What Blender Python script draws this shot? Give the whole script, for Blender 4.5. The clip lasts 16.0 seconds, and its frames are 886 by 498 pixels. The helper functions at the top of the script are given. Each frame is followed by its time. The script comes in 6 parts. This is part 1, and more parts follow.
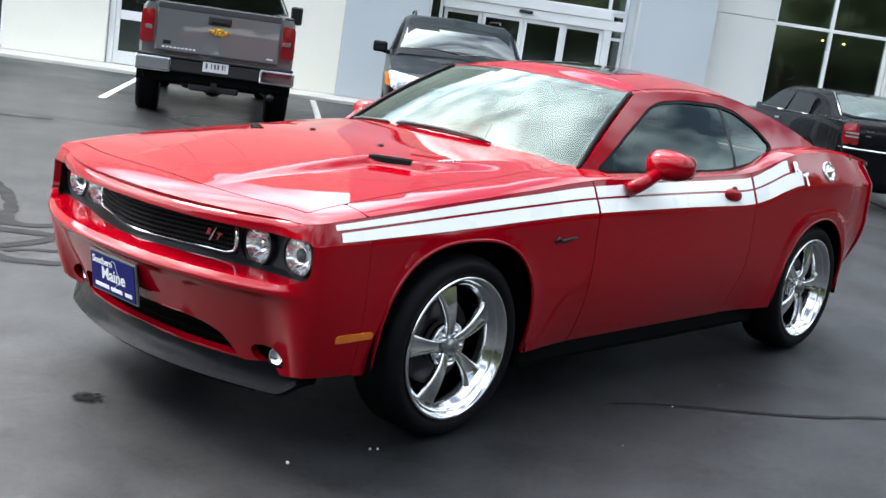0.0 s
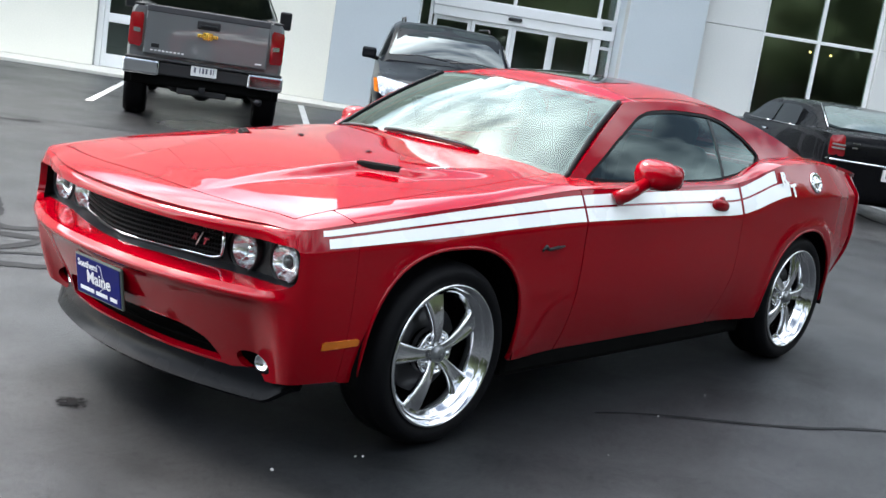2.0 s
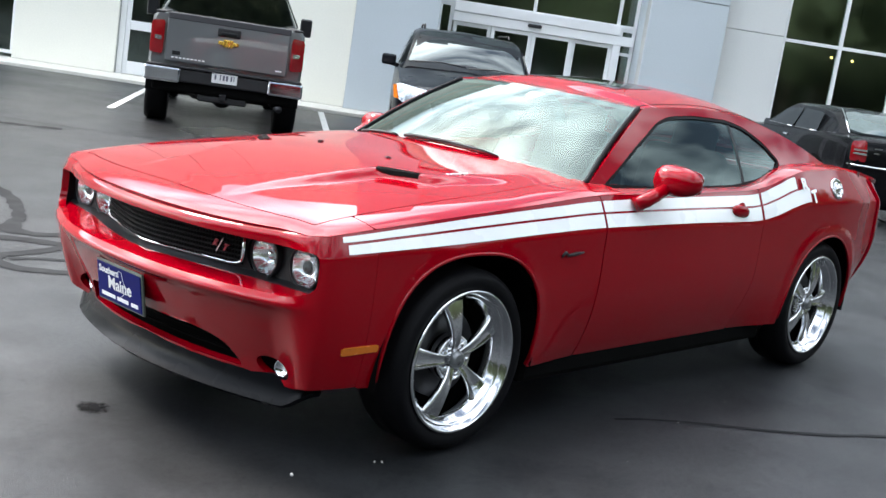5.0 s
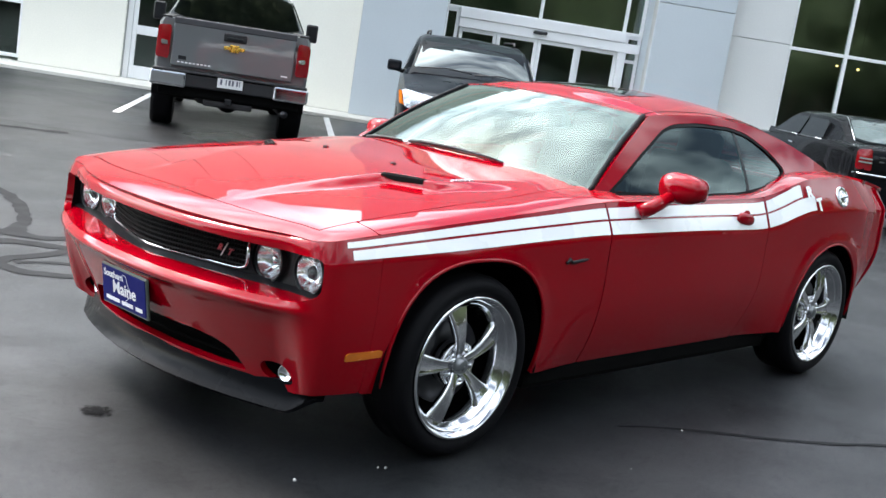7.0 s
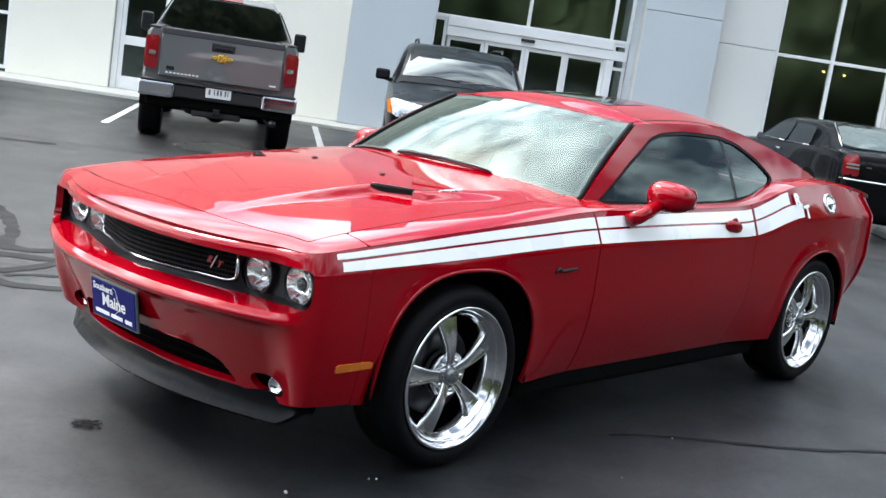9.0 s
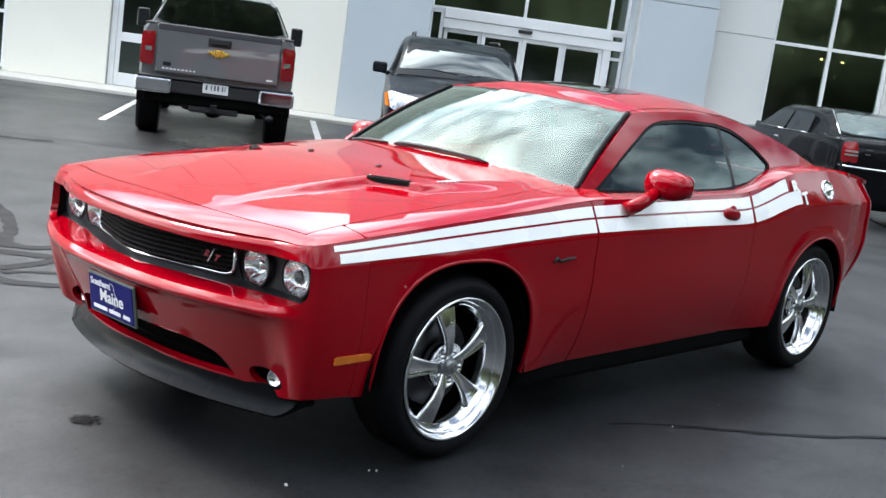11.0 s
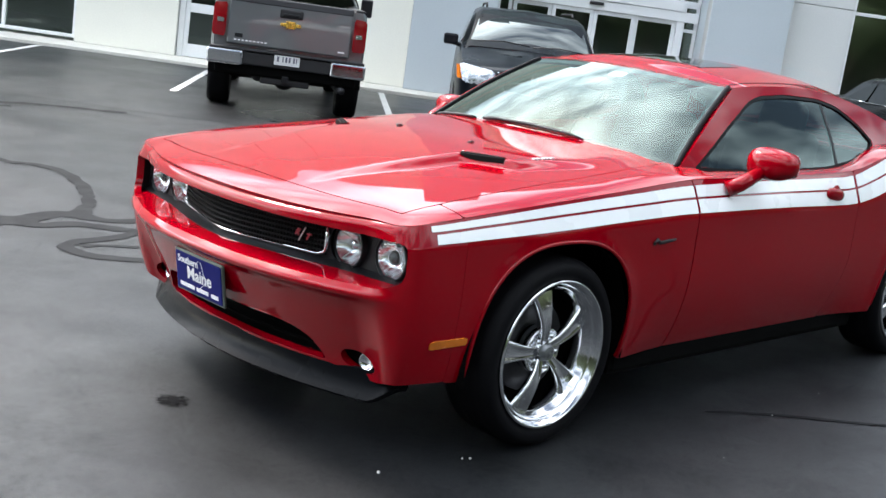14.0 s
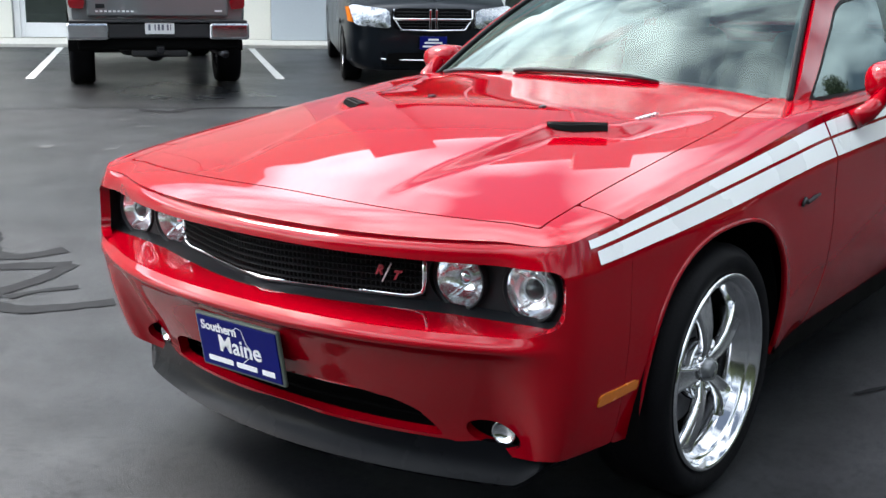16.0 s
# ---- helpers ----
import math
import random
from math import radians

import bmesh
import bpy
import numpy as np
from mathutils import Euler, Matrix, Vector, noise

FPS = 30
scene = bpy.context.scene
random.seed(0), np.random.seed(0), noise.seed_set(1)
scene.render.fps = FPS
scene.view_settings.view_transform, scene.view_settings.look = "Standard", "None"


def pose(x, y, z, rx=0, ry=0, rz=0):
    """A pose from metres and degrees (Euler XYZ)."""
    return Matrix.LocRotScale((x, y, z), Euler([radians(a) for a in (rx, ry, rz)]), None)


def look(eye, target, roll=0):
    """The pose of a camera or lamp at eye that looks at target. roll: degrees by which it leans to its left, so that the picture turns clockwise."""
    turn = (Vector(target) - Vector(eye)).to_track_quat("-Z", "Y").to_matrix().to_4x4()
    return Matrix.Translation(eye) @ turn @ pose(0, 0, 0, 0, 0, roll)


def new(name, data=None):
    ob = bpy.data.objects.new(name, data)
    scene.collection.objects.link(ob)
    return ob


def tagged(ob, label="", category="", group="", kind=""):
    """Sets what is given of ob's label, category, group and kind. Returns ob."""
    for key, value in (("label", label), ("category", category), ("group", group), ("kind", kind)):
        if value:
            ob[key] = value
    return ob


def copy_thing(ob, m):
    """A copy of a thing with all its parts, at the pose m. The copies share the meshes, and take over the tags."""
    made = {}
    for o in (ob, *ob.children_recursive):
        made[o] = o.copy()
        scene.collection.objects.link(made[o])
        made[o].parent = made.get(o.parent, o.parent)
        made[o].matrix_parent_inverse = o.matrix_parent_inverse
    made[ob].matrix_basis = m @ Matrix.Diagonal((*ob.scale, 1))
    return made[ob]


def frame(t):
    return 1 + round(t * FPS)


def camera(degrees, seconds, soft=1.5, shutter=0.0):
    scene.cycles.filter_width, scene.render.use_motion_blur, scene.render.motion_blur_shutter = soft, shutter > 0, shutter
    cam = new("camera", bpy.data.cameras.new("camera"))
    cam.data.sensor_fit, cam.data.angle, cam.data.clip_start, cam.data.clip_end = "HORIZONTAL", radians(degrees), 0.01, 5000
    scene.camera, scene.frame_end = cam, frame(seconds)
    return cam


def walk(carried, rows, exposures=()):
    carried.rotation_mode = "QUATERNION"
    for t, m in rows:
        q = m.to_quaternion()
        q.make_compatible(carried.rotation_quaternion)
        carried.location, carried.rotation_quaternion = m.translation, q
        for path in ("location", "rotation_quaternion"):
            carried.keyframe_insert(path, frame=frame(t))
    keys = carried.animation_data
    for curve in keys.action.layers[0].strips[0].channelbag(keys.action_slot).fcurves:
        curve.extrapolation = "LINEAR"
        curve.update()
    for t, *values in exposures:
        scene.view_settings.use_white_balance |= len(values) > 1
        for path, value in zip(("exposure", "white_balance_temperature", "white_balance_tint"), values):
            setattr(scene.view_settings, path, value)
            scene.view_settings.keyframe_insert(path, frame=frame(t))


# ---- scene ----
cam = camera(41.7, 16.0)
PATH = [
    (0, (-3.2938, -3.7025, 1.5464), (-0.3571, -1.0912, 0.8005), 8.284),
    (0.5, (-3.2970, -3.7079, 1.5480), (-0.3742, -1.0905, 0.7689), 8.688),
    (1, (-3.2942, -3.7032, 1.5476), (-0.3104, -1.1493, 0.7897), 8.754),
    (1.5, (-3.2926, -3.7008, 1.5464), (-0.3287, -1.1159, 0.8158), 9.034),
    (2, (-3.2877, -3.6929, 1.5463), (-0.3194, -1.1092, 0.8296), 8.973),
    (2.5, (-3.2881, -3.6931, 1.5462), (-0.3323, -1.0895, 0.8502), 9.162),
    (3, (-3.2934, -3.7017, 1.5465), (-0.3593, -1.0788, 0.8312), 9.172),
    (3.5, (-3.2896, -3.6960, 1.5474), (-0.3513, -1.0859, 0.8035), 9.176),
    (4, (-3.2919, -3.6993, 1.5464), (-0.3524, -1.0836, 0.8268), 8.892),
    (4.5, (-3.2898, -3.6959, 1.5464), (-0.3462, -1.0853, 0.8248), 8.680),
    (4.7, (-3.2910, -3.6996, 1.5462), (-0.3610, -1.0715, 0.8335), 8.670),
    (7, (-3.2918, -3.6992, 1.5462), (-0.3784, -1.0461, 0.8585), 9.095),
    (7.5, (-3.2925, -3.7004, 1.5463), (-0.3747, -1.0474, 0.8769), 8.862),
    (8, (-3.2931, -3.7012, 1.5462), (-0.3716, -1.0582, 0.8540), 9.025),
    (8.5, (-3.2868, -3.6910, 1.5461), (-0.3449, -1.0684, 0.8626), 9.039),
    (8.7, (-3.2977, -3.7014, 1.5591), (-0.3588, -1.0689, 0.9010), 8.886),
    (10.8, (-3.2848, -3.7019, 1.5496), (-0.3341, -1.0895, 0.8649), 7.506),
    (11, (-3.2849, -3.7078, 1.5507), (-0.3479, -1.0788, 0.8704), 7.997),
    (11.5, (-3.2863, -3.7044, 1.5500), (-0.2812, -1.1463, 0.8979), 7.915),
    (12, (-3.2883, -3.7022, 1.5525), (-0.3103, -1.1104, 0.9085), 7.863),
    (12.5, (-3.2925, -3.6952, 1.5529), (-0.3107, -1.1097, 0.9017), 8.190),
    (13, (-3.2953, -3.6722, 1.5678), (-0.3513, -1.0538, 0.8773), 8.013),
    (13.5, (-3.3049, -3.6288, 1.5522), (-0.4275, -0.9440, 0.8365), 7.424),
    (14, (-3.2550, -3.4943, 1.5302), (-0.4651, -0.7421, 0.7293), 8.076),
    (14.5, (-3.1999, -3.2200, 1.5208), (-0.3266, -0.5749, 0.6563), 5.854),
    (15, (-3.1476, -2.8440, 1.4931), (-0.3975, -0.0816, 0.5951), 5.504),
    (15.5, (-3.0983, -2.5102, 1.5117), (-0.3353, 0.2099, 0.5286), 3.020),
    (16, (-2.9281, -2.1734, 1.4757), (0.1552, 0.1787, 0.4955), 0.988),
]
walk(cam, [(t, look(eye, target, roll)) for t, eye, target, roll in PATH], [(0.0, 0.98), (13.0, 0.90), (15.0, 0.85), (16.0, 0.83)])

# ---- light ----
SUN_EL, SUN_AZ = radians(48), radians(-14)
world = bpy.data.worlds.new("sky")
scene.world = world
world.use_nodes = True
wn, wl = world.node_tree.nodes, world.node_tree.links
wn.clear()
w_out = wn.new("ShaderNodeOutputWorld")
w_bg = wn.new("ShaderNodeBackground")
w_sky = wn.new("ShaderNodeTexSky")
w_sky.sky_type, w_sky.sun_disc = "NISHITA", False
w_sky.sun_elevation, w_sky.sun_rotation = SUN_EL, SUN_AZ
w_sky.dust_density = 2.0
w_co = wn.new("ShaderNodeTexCoord")
w_map = wn.new("ShaderNodeMapping")
w_map.inputs["Scale"].default_value = (0.8, 1.9, 2.6)
w_map.inputs["Rotation"].default_value = (0.0, radians(25), radians(35))
w_map.inputs["Location"].default_value = (3.1, 1.7, 0.4)
w_noise = wn.new("ShaderNodeTexNoise")
w_noise.inputs["Scale"].default_value, w_noise.inputs["Detail"].default_value = 2.1, 3.4
w_noise.inputs["Roughness"].default_value = 0.55
w_ramp = wn.new("ShaderNodeValToRGB")
w_ramp.color_ramp.elements[0].position, w_ramp.color_ramp.elements[1].position = 0.40, 0.63
w_ramp.color_ramp.elements[0].color = (0.05, 0.05, 0.05, 1)
w_cloud = wn.new("ShaderNodeMix")
w_cloud.data_type = "RGBA"
w_lit = wn.new("ShaderNodeVectorMath")
w_lit.operation = "MULTIPLY_ADD"
w_lit.inputs[1].default_value, w_lit.inputs[2].default_value = (1.7, 1.65, 1.58), (21.4, 22.6, 22.9)
wl.new(w_sky.outputs["Color"], w_lit.inputs[0])
wl.new(w_lit.outputs["Vector"], w_cloud.inputs["B"])
wl.new(w_co.outputs["Generated"], w_map.inputs["Vector"])
wl.new(w_map.outputs["Vector"], w_noise.inputs["Vector"])
wl.new(w_noise.outputs["Fac"], w_ramp.inputs["Fac"])
wl.new(w_ramp.outputs["Color"], w_cloud.inputs["Factor"])
wl.new(w_sky.outputs["Color"], w_cloud.inputs["A"])
# the thin cloud glows round the veiled sun
w_dot, w_pow, w_gain, w_glow = (wn.new("ShaderNodeVectorMath"), wn.new("ShaderNodeMath"), wn.new("ShaderNodeMath"), wn.new("ShaderNodeVectorMath"))
w_dot.operation, w_pow.operation, w_gain.operation, w_glow.operation = "DOT_PRODUCT", "POWER", "MULTIPLY_ADD", "SCALE"
w_dot.inputs[1].default_value = (math.sin(SUN_AZ) * math.cos(SUN_EL), math.cos(SUN_AZ) * math.cos(SUN_EL), math.sin(SUN_EL))
w_pow.use_clamp = True
w_pow.inputs[1].default_value = 2.0
w_gain.inputs[1].default_value, w_gain.inputs[2].default_value = 1.62, 0.66
wl.new(w_co.outputs["Generated"], w_dot.inputs[0])
wl.new(w_dot.outputs["Value"], w_pow.inputs[0])
wl.new(w_pow.outputs["Value"], w_gain.inputs[0])
wl.new(w_cloud.outputs["Result"], w_glow.inputs[0])
wl.new(w_gain.outputs["Value"], w_glow.inputs["Scale"])
wl.new(w_glow.outputs["Vector"], w_bg.inputs["Color"])
w_bg.inputs["Strength"].default_value = 0.09
wl.new(w_bg.outputs["Background"], w_out.inputs["Surface"])

sun_data = bpy.data.lights.new("sun", "SUN")
sun_data.energy, sun_data.angle, sun_data.color = 2.4, radians(14), (1.0, 0.97, 0.93)
sun = new("sun", sun_data)
sun.matrix_world = look((math.sin(SUN_AZ) * math.cos(SUN_EL) * 50, math.cos(SUN_AZ) * math.cos(SUN_EL) * 50, math.sin(SUN_EL) * 50), (0, 0, 0))

# ---- materials ----
def mk(name, base, rough=0.5, metal=0.0, var=0.12, scale=3.0, fine=60.0, bump=0.0, coat=0.0, spec=0.5, emit=0.0, rvar=0.08, alpha=1.0):
    """A procedural surface: colour varied at two scales, uneven gloss, fine relief."""
    m = bpy.data.materials.new(name)
    m.use_nodes = True
    n, l = m.node_tree.nodes, m.node_tree.links
    b = n["Principled BSDF"]
    b.inputs["Metallic"].default_value = metal
    b.inputs["Specular IOR Level"].default_value = spec
    b.inputs["Coat Weight"].default_value, b.inputs["Coat Roughness"].default_value = coat, 0.02
    b.inputs["Coat IOR"].default_value = 1.45
    co = n.new("ShaderNodeTexCoord")
    big, small = n.new("ShaderNodeTexNoise"), n.new("ShaderNodeTexNoise")
    big.inputs["Scale"].default_value, big.inputs["Detail"].default_value = scale, 5
    small.inputs["Scale"].default_value, small.inputs["Detail"].default_value = fine, 3
    l.new(co.outputs["Object"], big.inputs["Vector"]), l.new(co.outputs["Object"], small.inputs["Vector"])
    add = n.new("ShaderNodeMath")
    add.operation = "ADD"
    l.new(big.outputs["Fac"], add.inputs[0]), l.new(small.outputs["Fac"], add.inputs[1])
    val = n.new("ShaderNodeMapRange")
    val.inputs["From Min"].default_value, val.inputs["From Max"].default_value = 0.6, 1.4
    val.inputs["To Min"].default_value, val.inputs["To Max"].default_value = 1 - var, 1 + var
    l.new(add.outputs["Value"], val.inputs["Value"])
    mul = n.new("ShaderNodeVectorMath")
    mul.operation = "SCALE"
    mul.inputs[0].default_value = base
    l.new(val.outputs["Result"], mul.inputs["Scale"])
    l.new(mul.outputs["Vector"], b.inputs["Base Color"])
    rr = n.new("ShaderNodeMapRange")
    rr.inputs["From Min"].default_value, rr.inputs["From Max"].default_value = 0.3, 0.7
    rr.inputs["To Min"].default_value, rr.inputs["To Max"].default_value = max(0.0, rough - rvar), min(1.0, rough + rvar)
    l.new(big.outputs["Fac"], rr.inputs["Value"])
    l.new(rr.outputs["Result"], b.inputs["Roughness"])
    if bump:
        bp = n.new("ShaderNodeBump")
        bp.inputs["Strength"].default_value, bp.inputs["Distance"].default_value = bump, 0.01
        l.new(small.outputs["Fac"], bp.inputs["Height"])
        l.new(bp.outputs["Normal"], b.inputs["Normal"])
    if emit:
        b.inputs["Emission Color"].default_value, b.inputs["Emission Strength"].default_value = (*base, 1), emit
    return m


def glass_mat(name, tint, rough=0.0, ior=1.65, sheen=(1, 1, 1)):
    """A tinted pane: a sharp reflection over a see-through tint."""
    m = bpy.data.materials.new(name)
    m.use_nodes = True
    n, l = m.node_tree.nodes, m.node_tree.links
    n.clear()
    out, mix = n.new("ShaderNodeOutputMaterial"), n.new("ShaderNodeMixShader")
    tr, gl, fr = n.new("ShaderNodeBsdfTransparent"), n.new("ShaderNodeBsdfGlossy"), n.new("ShaderNodeLayerWeight")
    tr.inputs["Color"].default_value = (*tint, 1)
    gl.inputs["Roughness"].default_value = rough
    gl.inputs["Color"].default_value = (*sheen, 1)
    fr.inputs["Blend"].default_value = 0.5
    r0 = ((ior - 1) / (ior + 1)) ** 2
    pw, ma = n.new("ShaderNodeMath"), n.new("ShaderNodeMath")
    pw.operation, ma.operation = "POWER", "MULTIPLY_ADD"
    pw.inputs[1].default_value, ma.inputs[1].default_value, ma.inputs[2].default_value = 5.0, 1 - r0, r0
    l.new(fr.outputs["Facing"], pw.inputs[0]), l.new(pw.outputs["Value"], ma.inputs[0])
    l.new(ma.outputs["Value"], mix.inputs["Fac"]), l.new(tr.outputs["BSDF"], mix.inputs[1]), l.new(gl.outputs["BSDF"], mix.inputs[2])
    l.new(mix.outputs["Shader"], out.inputs["Surface"])
    return m


RED = mk("red_paint", (0.255, 0.0, 0.005), 0.45, 0.0, 0.04, 2.0, 900.0, coat=0.9, spec=0.0, rvar=0.03)
WHITE_STRIPE = mk("white_vinyl", (0.86, 0.87, 0.87), 0.28, 0, 0.03, 3, 200, coat=0.6)
BLACK_PLASTIC = mk("black_plastic", (0.012, 0.012, 0.014), 0.55, 0, 0.2, 4, 300, bump=0.05)
SATIN_BLACK = mk("satin_black", (0.011, 0.012, 0.014), 0.42, 0, 0.15, 4, 200, rvar=0.05, spec=0.25)
TRIM_BLACK = mk("black_trim", (0.004, 0.004, 0.005), 0.5, 0, 0.1, 4, 200, spec=0.1)
GREY_LIP = mk("dark_grey_urethane", (0.0035, 0.0039, 0.005), 0.27, 0, 0.2, 5, 300, bump=0.03, spec=0.07)
BLACK_HOLE = mk("matt_black", (0.003, 0.003, 0.003), 0.9, 0, 0.1, spec=0.05)
GRILLE_BLACK = mk("grille_black", (0.006, 0.006, 0.007), 0.5, 0, 0.2, spec=0.2)
RUBBER = mk("tyre_rubber", (0.004, 0.004, 0.005), 0.6, 0, 0.25, 9, 120, bump=0.1, spec=0.1)
CHROME = mk("chrome", (0.82, 0.83, 0.85), 0.06, 1.0, 0.04, 6, 90, rvar=0.03)
POLISHED = mk("polished_alloy", (0.78, 0.79, 0.81), 0.10, 1.0, 0.06, 8, 150, rvar=0.05)
PAINTED_ALLOY = mk("grey_painted_alloy", (0.62, 0.63, 0.65), 0.24, 0.8, 0.08, 8, 200)
DISC = mk("brake_steel", (0.07, 0.07, 0.075), 0.45, 1.0, 0.2, 10, 200)
AMBER = mk("amber_lens", (0.62, 0.16, 0.012), 0.2, 0, 0.1, 40, 300, coat=0.8)
RED_LENS = mk("red_lens", (0.22, 0.002, 0.006), 0.15, 0, 0.12, 30, 200, coat=1.0)
CLEAR_LENS = glass_mat("clear_lens", (0.93, 0.95, 0.96))
REFLECTOR = mk("lamp_reflector", (0.93, 0.94, 0.95), 0.13, 0.9, 0.08, 25, 120, rvar=0.06)
WINDSHIELD = glass_mat("windshield_glass", (0.66, 0.78, 0.73), 0.0, 1.85, (0.84, 1.0, 0.92))
VAN_GLASS = glass_mat("van_windshield_glass", (0.10, 0.12, 0.12), 0.0, 2.0, (0.92, 1.0, 0.98))
SIDE_GLASS = glass_mat("side_glass", (0.24, 0.30, 0.30), 0.0, 1.8, (0.80, 0.98, 0.95))
INTERIOR = mk("dark_grey_interior", (0.05, 0.054, 0.056), 0.8, 0, 0.2, 8, 200, spec=0.15)
PLATE_BLUE = mk("plate_blue", (0.003, 0.006, 0.11), 0.4, 0, 0.06, 20, 300, spec=0.1)
PLATE_WHITE = mk("plate_white", (0.80, 0.80, 0.80), 0.4, 0, 0.05, 20, 200)
PLATE_FRAME = mk("dull_plate_frame", (0.10, 0.12, 0.10), 0.35, 0.2, 0.2, 20, 200)
BADGE_RED = mk("badge_red", (0.5, 0.05, 0.07), 0.3, 0, 0.05)

TRUCK_GREY = mk("graystone_paint", (0.165, 0.178, 0.185), 0.35, 0.4, 0.06, 2, 800, coat=0.9, rvar=0.04)
VAN_PAINT = mk("dark_charcoal_paint", (0.005, 0.007, 0.010), 0.3, 0.0, 0.08, 2, 800, spec=0.12, coat=0.16, rvar=0.04)
SEDAN_PAINT = mk("black_paint", (0.003, 0.003, 0.004), 0.25, 0.0, 0.1, 2, 800, coat=0.22, spec=0.1, rvar=0.04)
VAN_LAMP = mk("clear_van_lamp", (0.42, 0.44, 0.46), 0.22, 0.8, 0.5, 18, 60, rvar=0.15)
GOLD = mk("gold_badge", (0.75, 0.50, 0.08), 0.25, 0.8, 0.1, 30)
DARK_GLASS = glass_mat("dark_glass", (0.10, 0.12, 0.12), 0.03, 1.65)

WALL_WHITE = mk("off_white_panel", (0.83, 0.815, 0.735), 0.5, 0, 0.05, 0.7, 40, bump=0.03)
WALL_BLUE = mk("blue_grey_panel", (0.52, 0.57, 0.605), 0.45, 0, 0.05, 0.7, 40, bump=0.03)
WALL_GREY = mk("light_grey_panel", (0.66, 0.67, 0.66), 0.5, 0, 0.05, 0.7, 40, bump=0.03)
FRAME_WHITE = mk("white_aluminium", (0.84, 0.85, 0.86), 0.4, 0.1, 0.05, 3, 60)
JOINT = mk("joint_sealant", (0.50, 0.50, 0.49), 0.8, 0, 0.2)
STORE_GLASS = glass_mat("storefront_glass", (0.56, 0.64, 0.59), 0.05, 2.3, (0.9, 1.0, 0.94))
INSIDE = mk("showroom_dark", (0.34, 0.33, 0.30), 0.8, 0, 0.3, 1.2, 20)
LAMP_GLOW = mk("ceiling_lamp_glow", (1.0, 0.66, 0.24), 0.5, 0, 0.0, emit=6.0)
CONCRETE = mk("pale_concrete", (0.66, 0.64, 0.58), 0.85, 0, 0.14, 1.5, 30, bump=0.25)
ROOFING = mk("roof_gravel", (0.2, 0.2, 0.19), 0.9, 0, 0.3)
LINE_PAINT = mk("white_line_paint", (0.70, 0.70, 0.68), 0.7, 0, 0.25, 6, 40, bump=0.1)
CRACK_SEAL = mk("crack_sealant", (0.008, 0.0083, 0.0095), 0.65, 0, 0.35, 5, 50, bump=0.1, rvar=0.1, spec=0.15)
DEBRIS = mk("pale_grit", (0.5, 0.49, 0.47), 0.8, 0, 0.2)
LEAF = mk("leaf_green", (0.10, 0.13, 0.06), 0.6, 0, 0.25, 0.6, 6)
BARK = mk("bark", (0.09, 0.07, 0.05), 0.9, 0, 0.3, 3, 40, bump=0.4)
STICKER = mk("inspection_sticker", (0.75, 0.78, 0.75), 0.5, 0, 0.05)


